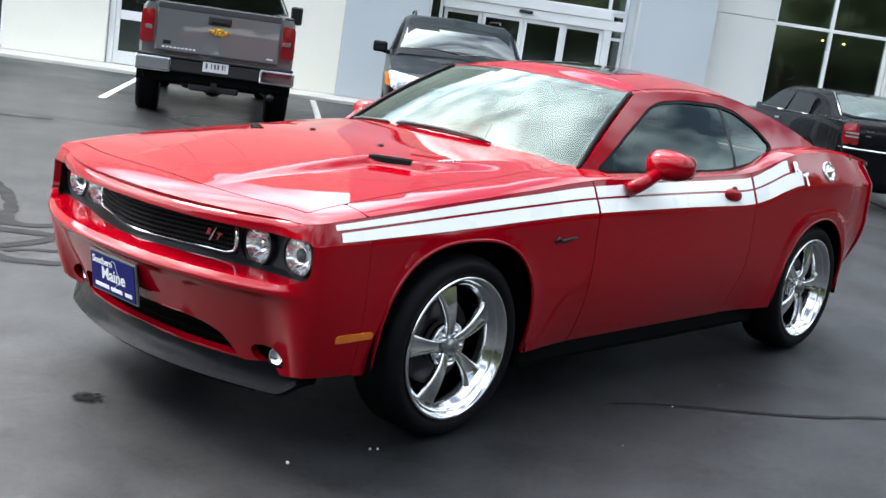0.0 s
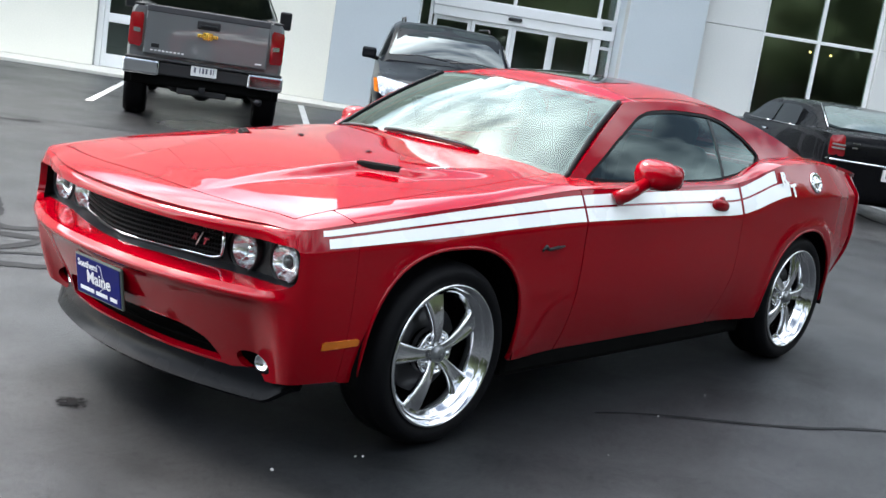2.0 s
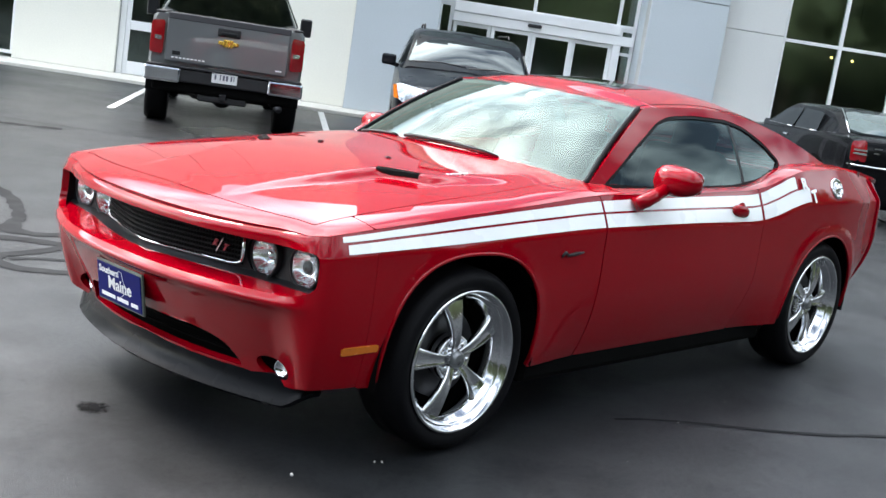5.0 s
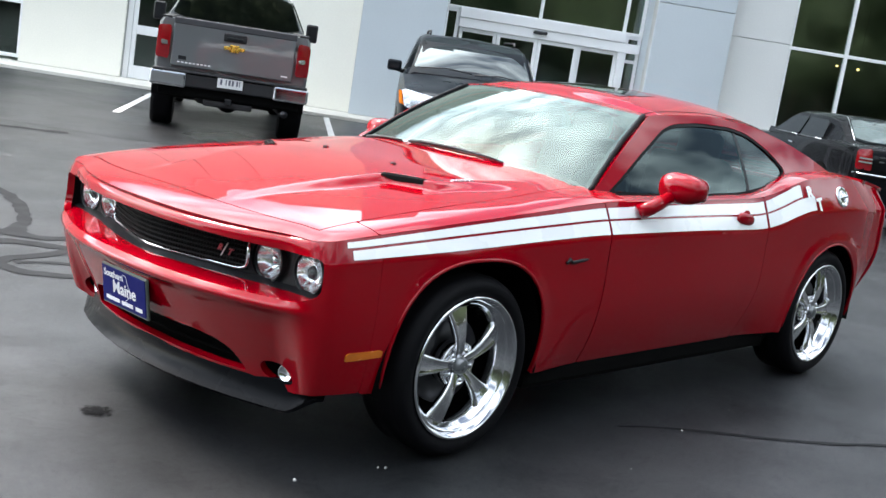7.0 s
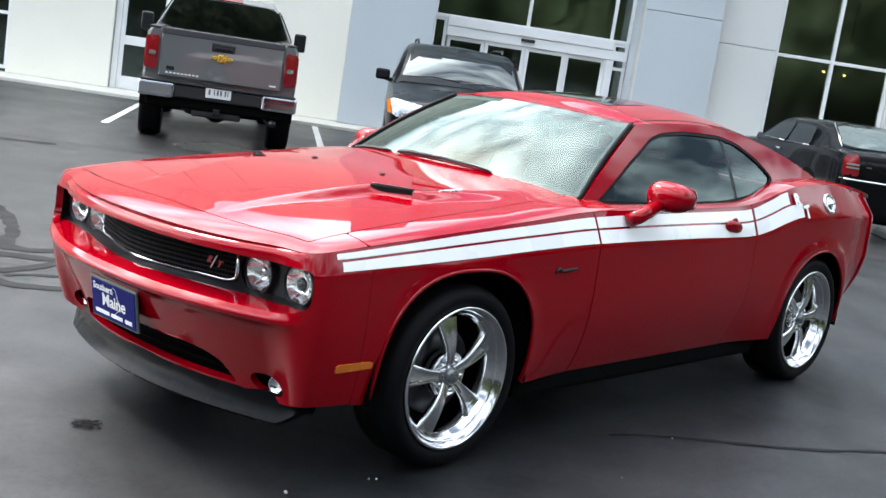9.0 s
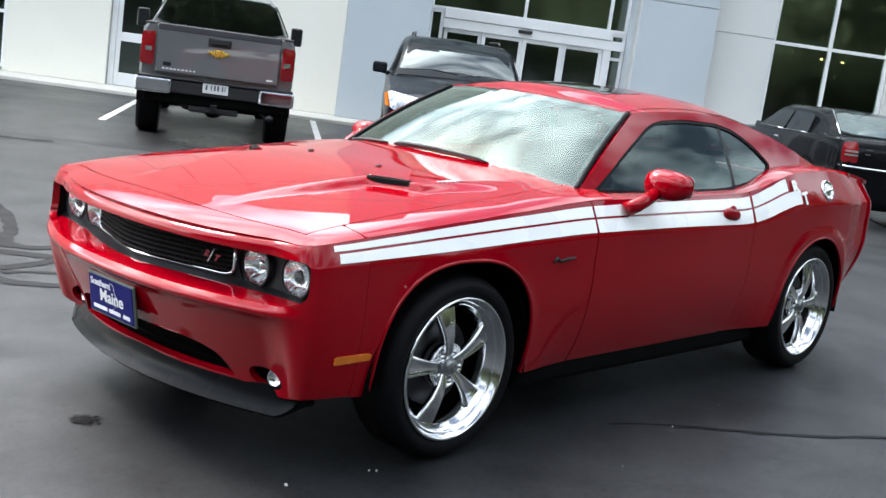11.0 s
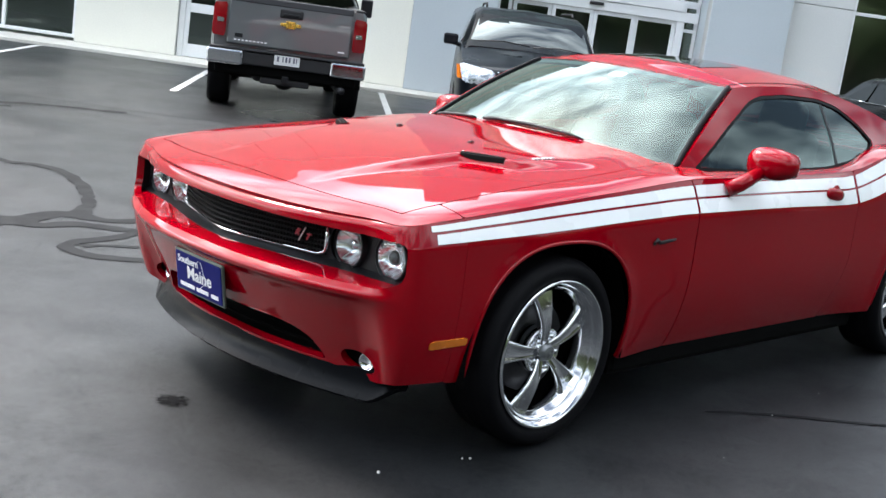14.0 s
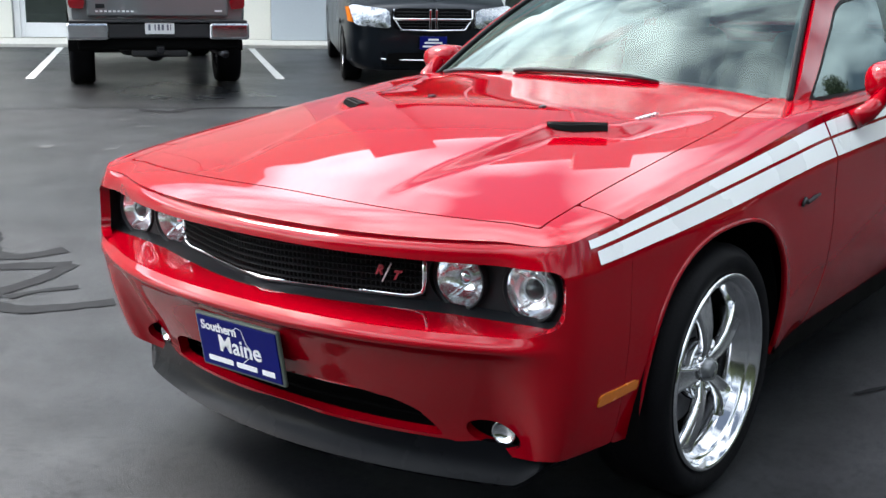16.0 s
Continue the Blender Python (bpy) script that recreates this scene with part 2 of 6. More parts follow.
def asphalt_mat(name, dark, rough):
    m = mk(name, dark, rough, 0, 0.30, 0.45, 260, bump=0.32, rvar=0.12, spec=0.45)
    n, l = m.node_tree.nodes, m.node_tree.links
    b = n["Principled BSDF"]
    src = b.inputs["Base Color"].links[0].from_socket
    co = [k for k in n if k.type == "TEX_COORD"][0]
    v = n.new("ShaderNodeTexVoronoi")
    v.inputs["Scale"].default_value = 140
    l.new(co.outputs["Object"], v.inputs["Vector"])
    r = n.new("ShaderNodeMapRange")
    r.inputs["From Max"].default_value = 0.6
    r.inputs["To Min"].default_value, r.inputs["To Max"].default_value = 1.7, 0.55
    l.new(v.outputs["Distance"], r.inputs["Value"])
    mul = n.new("ShaderNodeVectorMath")
    mul.operation = "SCALE"
    l.new(src, mul.inputs[0]), l.new(r.outputs["Result"], mul.inputs["Scale"])
    # worn and open-grained places, hand-wide to metre-wide
    w1, w2, mr = n.new("ShaderNodeTexNoise"), n.new("ShaderNodeTexNoise"), n.new("ShaderNodeMapRange")
    w1.inputs["Scale"].default_value, w1.inputs["Detail"].default_value, w1.inputs["Roughness"].default_value = 2.2, 9, 0.72
    w2.inputs["Scale"].default_value, w2.inputs["Detail"].default_value, w2.inputs["Roughness"].default_value = 38, 4, 0.7
    l.new(co.outputs["Object"], w1.inputs["Vector"]), l.new(co.outputs["Object"], w2.inputs["Vector"])
    mr.inputs["From Min"].default_value, mr.inputs["From Max"].default_value = 0.35, 0.65
    mr.inputs["To Min"].default_value, mr.inputs["To Max"].default_value = 0.70, 1.30
    l.new(w1.outputs["Fac"], mr.inputs["Value"])
    pit = n.new("ShaderNodeMapRange")
    pit.inputs["From Min"].default_value, pit.inputs["From Max"].default_value = 0.36, 0.50
    pit.inputs["To Min"].default_value, pit.inputs["To Max"].default_value = 0.68, 1.04
    l.new(w2.outputs["Fac"], pit.inputs["Value"])
    both_w, mul2 = n.new("ShaderNodeMath"), n.new("ShaderNodeVectorMath")
    both_w.operation, mul2.operation = "MULTIPLY", "SCALE"
    l.new(mr.outputs["Result"], both_w.inputs[0]), l.new(pit.outputs["Result"], both_w.inputs[1])
    l.new(mul.outputs["Vector"], mul2.inputs[0]), l.new(both_w.outputs["Value"], mul2.inputs["Scale"])
    l.new(mul2.outputs["Vector"], b.inputs["Base Color"])
    # pits and worn grain scatter the sheen
    sp = n.new("ShaderNodeMath")
    sp.operation = "MULTIPLY"
    sp.inputs[1].default_value = 0.49
    l.new(both_w.outputs["Value"], sp.inputs[0]), l.new(sp.outputs["Value"], b.inputs["Specular IOR Level"])
    return m


def stain_mat(name, base, grain):
    """A thin stain that frays out into the asphalt towards its edge."""
    m = mk(name, base, 0.6, 0, 0.4, 12, 60, spec=0.08)
    n, l = m.node_tree.nodes, m.node_tree.links
    co = [k for k in n if k.type == "TEX_COORD"][0]
    off, ln, ns, ad, rp = (n.new("ShaderNodeVectorMath"), n.new("ShaderNodeVectorMath"), n.new("ShaderNodeTexNoise"), n.new("ShaderNodeMath"), n.new("ShaderNodeMapRange"))
    off.operation, ln.operation, ad.operation = "SUBTRACT", "LENGTH", "MULTIPLY_ADD"
    off.inputs[1].default_value = (0.5, 0.5, 0.5)
    ns.inputs["Scale"].default_value, ns.inputs["Detail"].default_value = grain, 6
    flat2 = n.new("ShaderNodeVectorMath")
    flat2.operation = "MULTIPLY"
    flat2.inputs[1].default_value = (1, 1, 0)
    l.new(co.outputs["Generated"], off.inputs[0]), l.new(off.outputs["Vector"], flat2.inputs[0]), l.new(flat2.outputs["Vector"], ln.inputs[0])
    l.new(co.outputs["Object"], ns.inputs["Vector"])
    l.new(ns.outputs["Fac"], ad.inputs[0]), l.new(ln.outputs["Value"], ad.inputs[2])
    ad.inputs[1].default_value = 0.9
    rp.inputs["From Min"].default_value, rp.inputs["From Max"].default_value = 0.58, 0.86
    rp.inputs["To Min"].default_value, rp.inputs["To Max"].default_value = 1.0, 0.0
    l.new(ad.outputs["Value"], rp.inputs["Value"]), l.new(rp.outputs["Result"], n["Principled BSDF"].inputs["Alpha"])
    return m


OIL_FRAYED = stain_mat("frayed_oil", (0.002, 0.002, 0.003), 40)
ASPHALT = asphalt_mat("worn_asphalt", (0.0084, 0.0094, 0.0115), 0.40)
ASPHALT_NEW = asphalt_mat("darker_asphalt", (0.020, 0.0205, 0.0225), 0.36)

# ---- geometry helpers ----
def link(name, verts, faces, mat, parent=None, label="", smooth=True, m=None):
    me = bpy.data.meshes.new(name)
    me.from_pydata([tuple(v) for v in verts], [], faces)
    if m is not None:
        me.transform(m)
    me.materials.append(mat)
    if smooth:
        me.polygons.foreach_set("use_smooth", [True] * len(me.polygons))
    me.update()
    ob = new(name, me)
    if parent is not None:
        ob.parent = parent
    if label:
        ob["label"] = label
    return ob


def part(name, bm, mat, parent, label="", smooth=False, m=None):
    me = bpy.data.meshes.new(name)
    bmesh.ops.recalc_face_normals(bm, faces=bm.faces)
    bm.to_mesh(me)
    bm.free()
    if m is not None:
        me.transform(m)
    me.materials.append(mat)
    if smooth:
        me.polygons.foreach_set("use_smooth", [True] * len(me.polygons))
    ob = new(name, me)
    if parent is not None:
        ob.parent = parent
    if label:
        ob["label"] = label
    return ob


def thing(name, label, category, m=None, group="", kind=""):
    ob = new(name)
    if m is not None:
        ob.matrix_world = m
    return tagged(ob, label, category, group, kind)


def box_bm(x0, x1, y0, y1, z0, z1, bevel=0.0, seg=2, bm=None):
    bm = bm or bmesh.new()
    r = bmesh.ops.create_cube(bm, size=1.0)["verts"]
    for v in r:
        v.co = Vector(((x0 + x1) / 2 + v.co.x * (x1 - x0), (y0 + y1) / 2 + v.co.y * (y1 - y0), (z0 + z1) / 2 + v.co.z * (z1 - z0)))
    if bevel:
        edges = list({e for v in r for e in v.link_edges})
        bmesh.ops.bevel(bm, geom=edges, offset=bevel, segments=seg, affect="EDGES", profile=0.5)
    return bm


def box(name, x0, x1, y0, y1, z0, z1, mat, parent=None, bevel=0.0, label="", seg=2, m=None):
    return part(name, box_bm(x0, x1, y0, y1, z0, z1, bevel, seg), mat, parent, label, m=m)


def tube(name, pts, radius, mat, parent, sides=8, label="", m=None, closed=False):
    """A round bar along points; radius a number or one per point."""
    pts = [Vector(p) for p in pts]
    n = len(pts)
    rs = radius if isinstance(radius, (list, tuple)) else [radius] * n
    verts, faces = [], []
    for i, p in enumerate(pts):
        a = pts[(i - 1) % n] if closed or i else p
        b = pts[(i + 1) % n] if closed or i < n - 1 else p
        d = (b - a).normalized()
        s = d.cross(Vector((0, 0, 1)))
        if s.length < 0.05:
            s = d.cross(Vector((0, 1, 0)))
        s.normalize()
        t = d.cross(s)
        for k in range(sides):
            an = 2 * math.pi * k / sides
            verts.append(p + (s * math.cos(an) + t * math.sin(an)) * rs[i])
    for i in range(n if closed else n - 1):
        j = (i + 1) % n
        for k in range(sides):
            k2 = (k + 1) % sides
            faces.append((i * sides + k, i * sides + k2, j * sides + k2, j * sides + k))
    if not closed:
        faces.append(tuple(range(sides))[::-1])
        faces.append(tuple((n - 1) * sides + k for k in range(sides)))
    return link(name, verts, faces, mat, parent, label, True, m)


def lathe(name, profile, mat, parent, seg=48, label="", m=None, axis="y"):
    """A turned part: profile of (radius, along) turned about an axis."""
    verts, faces, n = [], [], len(profile)
    for k in range(seg):
        c, s = math.cos(2 * math.pi * k / seg), math.sin(2 * math.pi * k / seg)
        for r, a in profile:
            verts.append((r * c, a, r * s) if axis == "y" else ((a, r * c, r * s) if axis == "x" else (r * c, r * s, a)))
    for k in range(seg):
        k2 = (k + 1) % seg
        for i in range(n - 1):
            faces.append((k * n + i, k2 * n + i, k2 * n + i + 1, k * n + i + 1))
    ob = link(name, verts, faces, mat, parent, label, True, m)
    return ob


def spline(points):
    """A smooth curve through (x, y) knots, as a function."""
    xs = np.array([p[0] for p in points], float)
    ys = np.array([p[1] for p in points], float)
    sl = np.diff(ys) / np.diff(xs)
    d = np.empty(len(xs))
    d[0], d[-1] = sl[0], sl[-1]
    for i in range(1, len(xs) - 1):
        d[i] = 0.0 if sl[i - 1] * sl[i] <= 0 else 2 * sl[i - 1] * sl[i] / (sl[i - 1] + sl[i])

    def f(x):
        x = min(max(x, xs[0]), xs[-1])
        i = min(int(np.searchsorted(xs, x, "right")) - 1, len(xs) - 2)
        i = max(i, 0)
        h = xs[i + 1] - xs[i]
        t = (x - xs[i]) / h
        return float((2 * t**3 - 3 * t**2 + 1) * ys[i] + (t**3 - 2 * t**2 + t) * h * d[i] + (-2 * t**3 + 3 * t**2) * ys[i + 1] + (t**3 - t**2) * h * d[i + 1])
    return f


def smooth(a, b, x):
    t = min(max((x - a) / (b - a), 0.0), 1.0)
    return t * t * (3 - 2 * t)


def polygon(points, radius=0.0):
    """The signed distance to a closed outline (inside positive), its corners rounded by radius."""
    p = np.array(points, float)
    if radius:
        out = []
        for i in range(len(p)):
            a, b, c = p[i - 1], p[i], p[(i + 1) % len(p)]
            u, v = a - b, c - b
            lu, lv = np.linalg.norm(u), np.linalg.norm(v)
            k = min(radius, 0.45 * lu, 0.45 * lv)
            q0, q1 = b + u / lu * k, b + v / lv * k
            for t in (0, 0.25, 0.5, 0.75, 1):
                out.append((1 - t) ** 2 * q0 + 2 * t * (1 - t) * b + t * t * q1)
        p = np.array(out)
    a, b = p, np.roll(p, -1, 0)
    ab = b - a
    l2 = np.maximum((ab**2).sum(1), 1e-12)

    def sd(x, y):
        q = np.array((x, y))
        t = np.clip(((q - a) * ab).sum(1) / l2, 0, 1)
        d = np.sqrt(((a + ab * t[:, None] - q) ** 2).sum(1)).min()
        cond = (a[:, 1] > y) != (b[:, 1] > y)
        with np.errstate(divide="ignore", invalid="ignore"):
            cross = x < ab[:, 0] * (y - a[:, 1]) / ab[:, 1] + a[:, 0]
        return d if (np.count_nonzero(cond & cross) % 2) else -d
    return sd


def sheet(fn, us, vs, keep=None, flip=False, depth=0.0):
    """A curved sheet: fn(u, v) gives a place; keep(u, v) > 0 is the part that stays, cut clean along its edge; depth: a returned flange."""
    nu, nv = len(us), len(vs)
    index, verts, faces = {}, [], []
    sd = [[keep(u, v) for v in vs] for u in us] if keep else None

    def corner(i, j):
        if (i, j) not in index:
            index[i, j] = len(verts)
            verts.append(Vector(fn(us[i], vs[j])))
        return index[i, j]

    def cut(p, q):
        key = (min(p, q), max(p, q))
        if key not in index:
            (a, b), (c, d) = ((us[i], vs[j]) for i, j in ((p, q) if sd[p[0]][p[1]] > 0 else (q, p)))
            lo, hi = 0.0, 1.0
            for _ in range(9):
                m = (lo + hi) / 2
                if keep(a + (c - a) * m, b + (d - b) * m) > 0:
                    lo = m
                else:
                    hi = m
            index[key] = len(verts)
            verts.append(Vector(fn(a + (c - a) * lo, b + (d - b) * lo)))
        return index[key]

    for i in range(nu - 1):
        for j in range(nv - 1):
            c = [(i, j), (i + 1, j), (i + 1, j + 1), (i, j + 1)]
            if not keep or all(sd[a][b] > 0 for a, b in c):
                f = [corner(*k) for k in c]
            elif all(sd[a][b] <= 0 for a, b in c):
                continue
            else:
                f = []
                for p, q in zip(c, c[1:] + c[:1]):
                    if sd[p[0]][p[1]] > 0:
                        f.append(corner(*p))
                    if (sd[p[0]][p[1]] > 0) != (sd[q[0]][q[1]] > 0):
                        f.append(cut(p, q))
                if len(f) < 3:
                    continue
            faces.append(tuple(f[::-1] if flip else f))
    if depth:
        nor = [Vector((0, 0, 0)) for _ in verts]
        count = {}
        for f in faces:
            nn = (verts[f[1]] - verts[f[0]]).cross(verts[f[2]] - verts[f[0]])
            for k in f:
                nor[k] += nn
            for a, b in zip(f, f[1:] + f[:1]):
                count.setdefault((min(a, b), max(a, b)), []).append((a, b))
        edge = [e[0] for e in count.values() if len(e) == 1]
        low = {}
        for a, b in edge:
            for k in (a, b):
                if k not in low:
                    low[k] = len(verts)
                    verts.append(verts[k].copy())
                    verts.append(verts[k] - nor[k].normalized() * depth)
        faces += [(low[b], low[a], low[a] + 1, low[b] + 1) for a, b in edge]
    return verts, faces


def span(a, b, step):
    n = max(2, int(round((b - a) / step)) + 1)
    return [a + (b - a) * i / (n - 1) for i in range(n)]


def words(text, size, mat, parent, m, name="lettering", depth=0.0015, shear=0.0, align="CENTER", label="", bold=0.0):
    """Raised letters in the built-in font, as a mesh."""
    cu = bpy.data.curves.new("letters", "FONT")
    cu.body, cu.size, cu.extrude, cu.align_x, cu.align_y, cu.shear = text, size, depth, align, "CENTER", shear
    cu.resolution_u, cu.offset = 3, bold
    tmp = bpy.data.objects.new("letters", cu)
    scene.collection.objects.link(tmp)
    bpy.context.view_layer.update()
    me = bpy.data.meshes.new_from_object(tmp.evaluated_get(bpy.context.evaluated_depsgraph_get()))
    bpy.data.objects.remove(tmp)
    bpy.data.curves.remove(cu)
    me.materials.clear()
    me.materials.append(mat)
    me.transform(m)
    ob = new(name, me)
    ob.parent = parent
    if label:
        ob["label"] = label
    return ob

# ---- the lot ----
BUILD = Matrix(((0.7193, 0.6947, 0, 8.848), (-0.6947, 0.7193, 0, 12.381), (0, 0, 1, 0), (0, 0, 0, 1)))
# the coupe stands on a slight fall of the lot
CAR = Matrix(((0.99992, 0.00004, -0.01227, 0.00011), (0.00008, 0.99995, 0.01015, -0.00012), (0.01227, -0.01015, 0.99987, -0.01718), (0, 0, 0, 1)))


def ground_z(x, y):
    """The height of the lot: flat, with a slight fall round the coupe."""
    dx, dy = max(-1.2 - x, 0, x - 4.2), max(-1.1 - y, 0, y - 1.1)
    w = 1 - smooth(0.3, 4.0, math.hypot(dx, dy))
    return w * (0.01227 * x - 0.01015 * y - 0.01718)


g_x = [-3000, -600, -150, -60, -30, -15, -8, *span(-6, 9, 0.3), 12, 20, 40, 80, 200, 700, 3000]
g_y = [-3000, -600, -150, -60, -30, -15, -8, *span(-6, 6, 0.3), 9, 14, 25, 50, 100, 250, 700, 3000]
v, f = sheet(lambda x, y: (x, y, ground_z(x, y)), g_x, g_y)
tagged(link("ground", v, f, ASPHALT), "worn grey asphalt parking lot with sealed cracks", "ground", kind="structure")


def strip(name, pts, width, mat, label, category, lift=0.004, m=Matrix(), wob=0.0, seed=1, kind="structure"):
    """A flat band lying on the lot along points, its edges uneven by wob."""
    rnd = random.Random(seed)
    fine = []
    for j in range(len(pts) - 1):
        p0, p1, p2, p3 = (pts[min(max(j + q, 0), len(pts) - 1)] for q in (-1, 0, 1, 2))
        n = max(1, int(math.hypot(p2[0] - p1[0], p2[1] - p1[1]) / 0.04)) if wob > 0.1 else 12
        for k in range(n):
            u = k / n
            fine.append(tuple(0.5 * (2 * b + (c - a) * u + (2 * a - 5 * b + 4 * c - d) * u * u + (3 * b - a - 3 * c + d) * u**3) for a, b, c, d in zip(p0, p1, p2, p3)))
    fine.append(pts[-1])
    drift = [1.0, 1.0]
    verts, faces = [], []
    for i, (x, y) in enumerate(fine):
        a, b = fine[max(i - 1, 0)], fine[min(i + 1, len(fine) - 1)]
        dx, dy = b[0] - a[0], b[1] - a[1]
        k = math.hypot(dx, dy) or 1
        for side in (-1, 1):
            e = (side + 1) // 2
            drift[e] += rnd.uniform(-wob, wob) * 0.6 + (1 - drift[e]) * 0.25
            w = width * 0.5 * max(drift[e], 0.25)
            p = m @ Vector((x - dy / k * w * side, y + dx / k * w * side, 0))
            verts.append((p.x, p.y, ground_z(p.x, p.y) + lift))
        if i:
            faces.append((2 * i - 2, 2 * i, 2 * i + 1, 2 * i - 1))
    return tagged(link(name, verts, faces, mat), label, category, kind=kind)


def blot(name, cx, cy, rx, ry, mat, label, category, lift=0.004, seed=3, rot=0.0):
    rnd = random.Random(seed)
    verts, n = [(cx, cy, ground_z(cx, cy) + lift)], 40
    for k in range(n):
        an = 2 * math.pi * k / n
        r = 1 + rnd.uniform(-0.22, 0.18)
        x, y = rx * r * math.cos(an), ry * r * math.sin(an)
        x, y = cx + x * math.cos(rot) - y * math.sin(rot), cy + x * math.sin(rot) + y * math.cos(rot)
        verts.append((x, y, ground_z(x, y) + lift))
    faces = [(0, 1 + k, 1 + (k + 1) % n) for k in range(n)]
    return tagged(link(name, verts, faces, mat), label, category, kind="structure")


# darker asphalt of the parking bays, along the building
verts = []
for i in range(141):
    a = -30 + i * 0.5
    wob = 0.05 * math.sin(a * 1.7) + 0.04 * math.sin(a * 4.1 + 1)
    verts += [tuple(BUILD @ Vector((a, -7.15 + wob, 0.003))), tuple(BUILD @ Vector((a, 0.1, 0.003)))]
tagged(link("road", verts, [(2 * i, 2 * i + 2, 2 * i + 3, 2 * i + 1) for i in range(140)], ASPHALT_NEW), "darker strip of newer asphalt under the parking bays", "asphalt", kind="structure")
for k, a in enumerate((-7.05, -4.25, -1.33, 1.55, 4.45, 7.3, 10.2, 13.1)):
    strip("parking_line", [(a + 0.24, -4.55), (a - 0.16, 0.0)], 0.10, LINE_PAINT, "worn white painted parking bay line", "parking line", 0.007, BUILD, 0.06, 20 + k)

# ---- the building ----
def wall_box(name, a0, a1, b0, b1, z0, z1, mat, label, bevel=0.006, kind="structure", category="wall"):
    ob = box(name, a0, a1, b0, b1, z0, z1, mat, None, bevel, m=None)
    ob.matrix_world = BUILD
    return tagged(ob, label, category, kind=kind)


wall_box("pavement", -30, 40, 0.08, 3.2, -0.1, 0.06, CONCRETE, "pale concrete walk along the building front", 0.012, category="pavement")
TOP = 9.1
# pale wall in wide panels, left of the entrance, with openings for the window bay and the door
def panels(a0, a1, b, z_list, mat, parent, joint=0.012, width=None):
    for z0, z1 in zip(z_list, z_list[1:]):
        n = max(1, int(round((a1 - a0) / (width or (a1 - a0)))))
        for k in range(n):
            p0, p1 = a0 + (a1 - a0) * k / n, a0 + (a1 - a0) * (k + 1) / n
            box("panel", p0 + joint / 2, p1 - joint / 2, b, b + 0.06, z0 + joint / 2, z1 - joint / 2, mat, parent, 0.006)


def clad(name, a0, a1, b, z0, z_list, mat, label, width=None):
    w = wall_box(name, a0, a1, b + 0.05, b + 0.35, z0, z_list[-1], JOINT, label)
    w.matrix_world = BUILD
    panels(a0, a1, b, z_list, mat, w, width=width)
    return w


clad("wall_left_end", -30, -8.3, 1.2, 0, (0.06, 2.5, 4.6, 6.7, TOP), WALL_WHITE, "off-white metal panel wall with thin joints", 3.6)
clad("wall_left", -4.22, -2.41, 1.2, 0, (0.06, 2.55, 4.6, TOP), WALL_WHITE, "off-white metal panel wall with thin joints")
clad("wall_middle", -1.30, 1.71, 1.2, 0, (0.06, 2.55, 4.6, TOP), WALL_WHITE, "off-white metal panel wall beside the blue-grey pier")
clad("wall_over_door", -2.41, -1.30, 1.2, 2.55, (2.55, 4.6, TOP), WALL_WHITE, "off-white metal panels above the side door")
clad("wall_over_window", -8.3, -4.22, 1.2, 3.2, (3.2, 4.6, TOP), WALL_WHITE, "off-white metal panels above the window bay")
clad("wall_pier_left", 1.71, 3.2, 1.0, 0, (0.06, 2.9, 4.8, TOP + 0.5), WALL_BLUE, "blue-grey metal panel pier beside the entrance")
clad("wall_pier_right", 6.9, 8.31, 1.0, 0, (0.06, 2.87, 4.8, TOP + 0.5), WALL_BLUE, "blue-grey metal panel pier beside the entrance")
clad("wall_grey", 8.31, 9.46, 1.2, 0, (0.06, 2.5, 4.6, TOP), WALL_GREY, "light grey metal panel wall beside the showroom window")
clad("wall_right", 11.68, 30, 1.2, 0, (0.06, 2.49, 4.6, TOP), WALL_GREY, "light grey metal panel wall beside the showroom window", 4.5)
clad("wall_over_showroom", 9.46, 11.68, 1.2, 5.0, (5.0, TOP), WALL_GREY, "light grey metal panels above the showroom window")
clad("wall_over_entrance", 3.2, 6.9, 1.25, 5.2, (5.2, TOP), WALL_BLUE, "blue-grey metal panels above the entrance glazing")
for side, a in (("left", 3.2), ("right", 6.6)):
    wall_box("wall_return_" + side, a - 0.02 if side == "left" else a + 0.3, a + 0.0 if side == "left" else a + 0.32, 1.3, 1.9, 0.06, 5.2, WALL_BLUE, "blue-grey return of the entrance pier")
wall_box("roof", -30, 30, 1.5, 24, TOP - 0.2, TOP - 0.02, ROOFING, "flat gravel roof behind the parapet", category="roof")
wall_box("wall_back", -30, 30, 23.8, 24, 0, TOP - 0.2, INSIDE, "plain rear wall of the building")
wall_box("wall_end_left", -30.2, -30, 1.2, 24, 0, TOP, WALL_WHITE, "plain end wall of the building")
wall_box("wall_end_right", 30, 30.2, 1.2, 24, 0, TOP, WALL_GREY, "plain end wall of the building")
wall_box("floor", -30, 30, 1.6, 24, -0.1, 0.05, INSIDE, "dark polished showroom floor", category="floor")
wall_box("wall_inside", -30, 30, 9.0, 9.15, 0, TOP - 0.2, INSIDE, "dim inner wall of the showroom")
wall_box("ceiling", -30, 30, 1.6, 9.0, 5.35, 5.45, INSIDE, "dim showroom ceiling", category="ceiling")


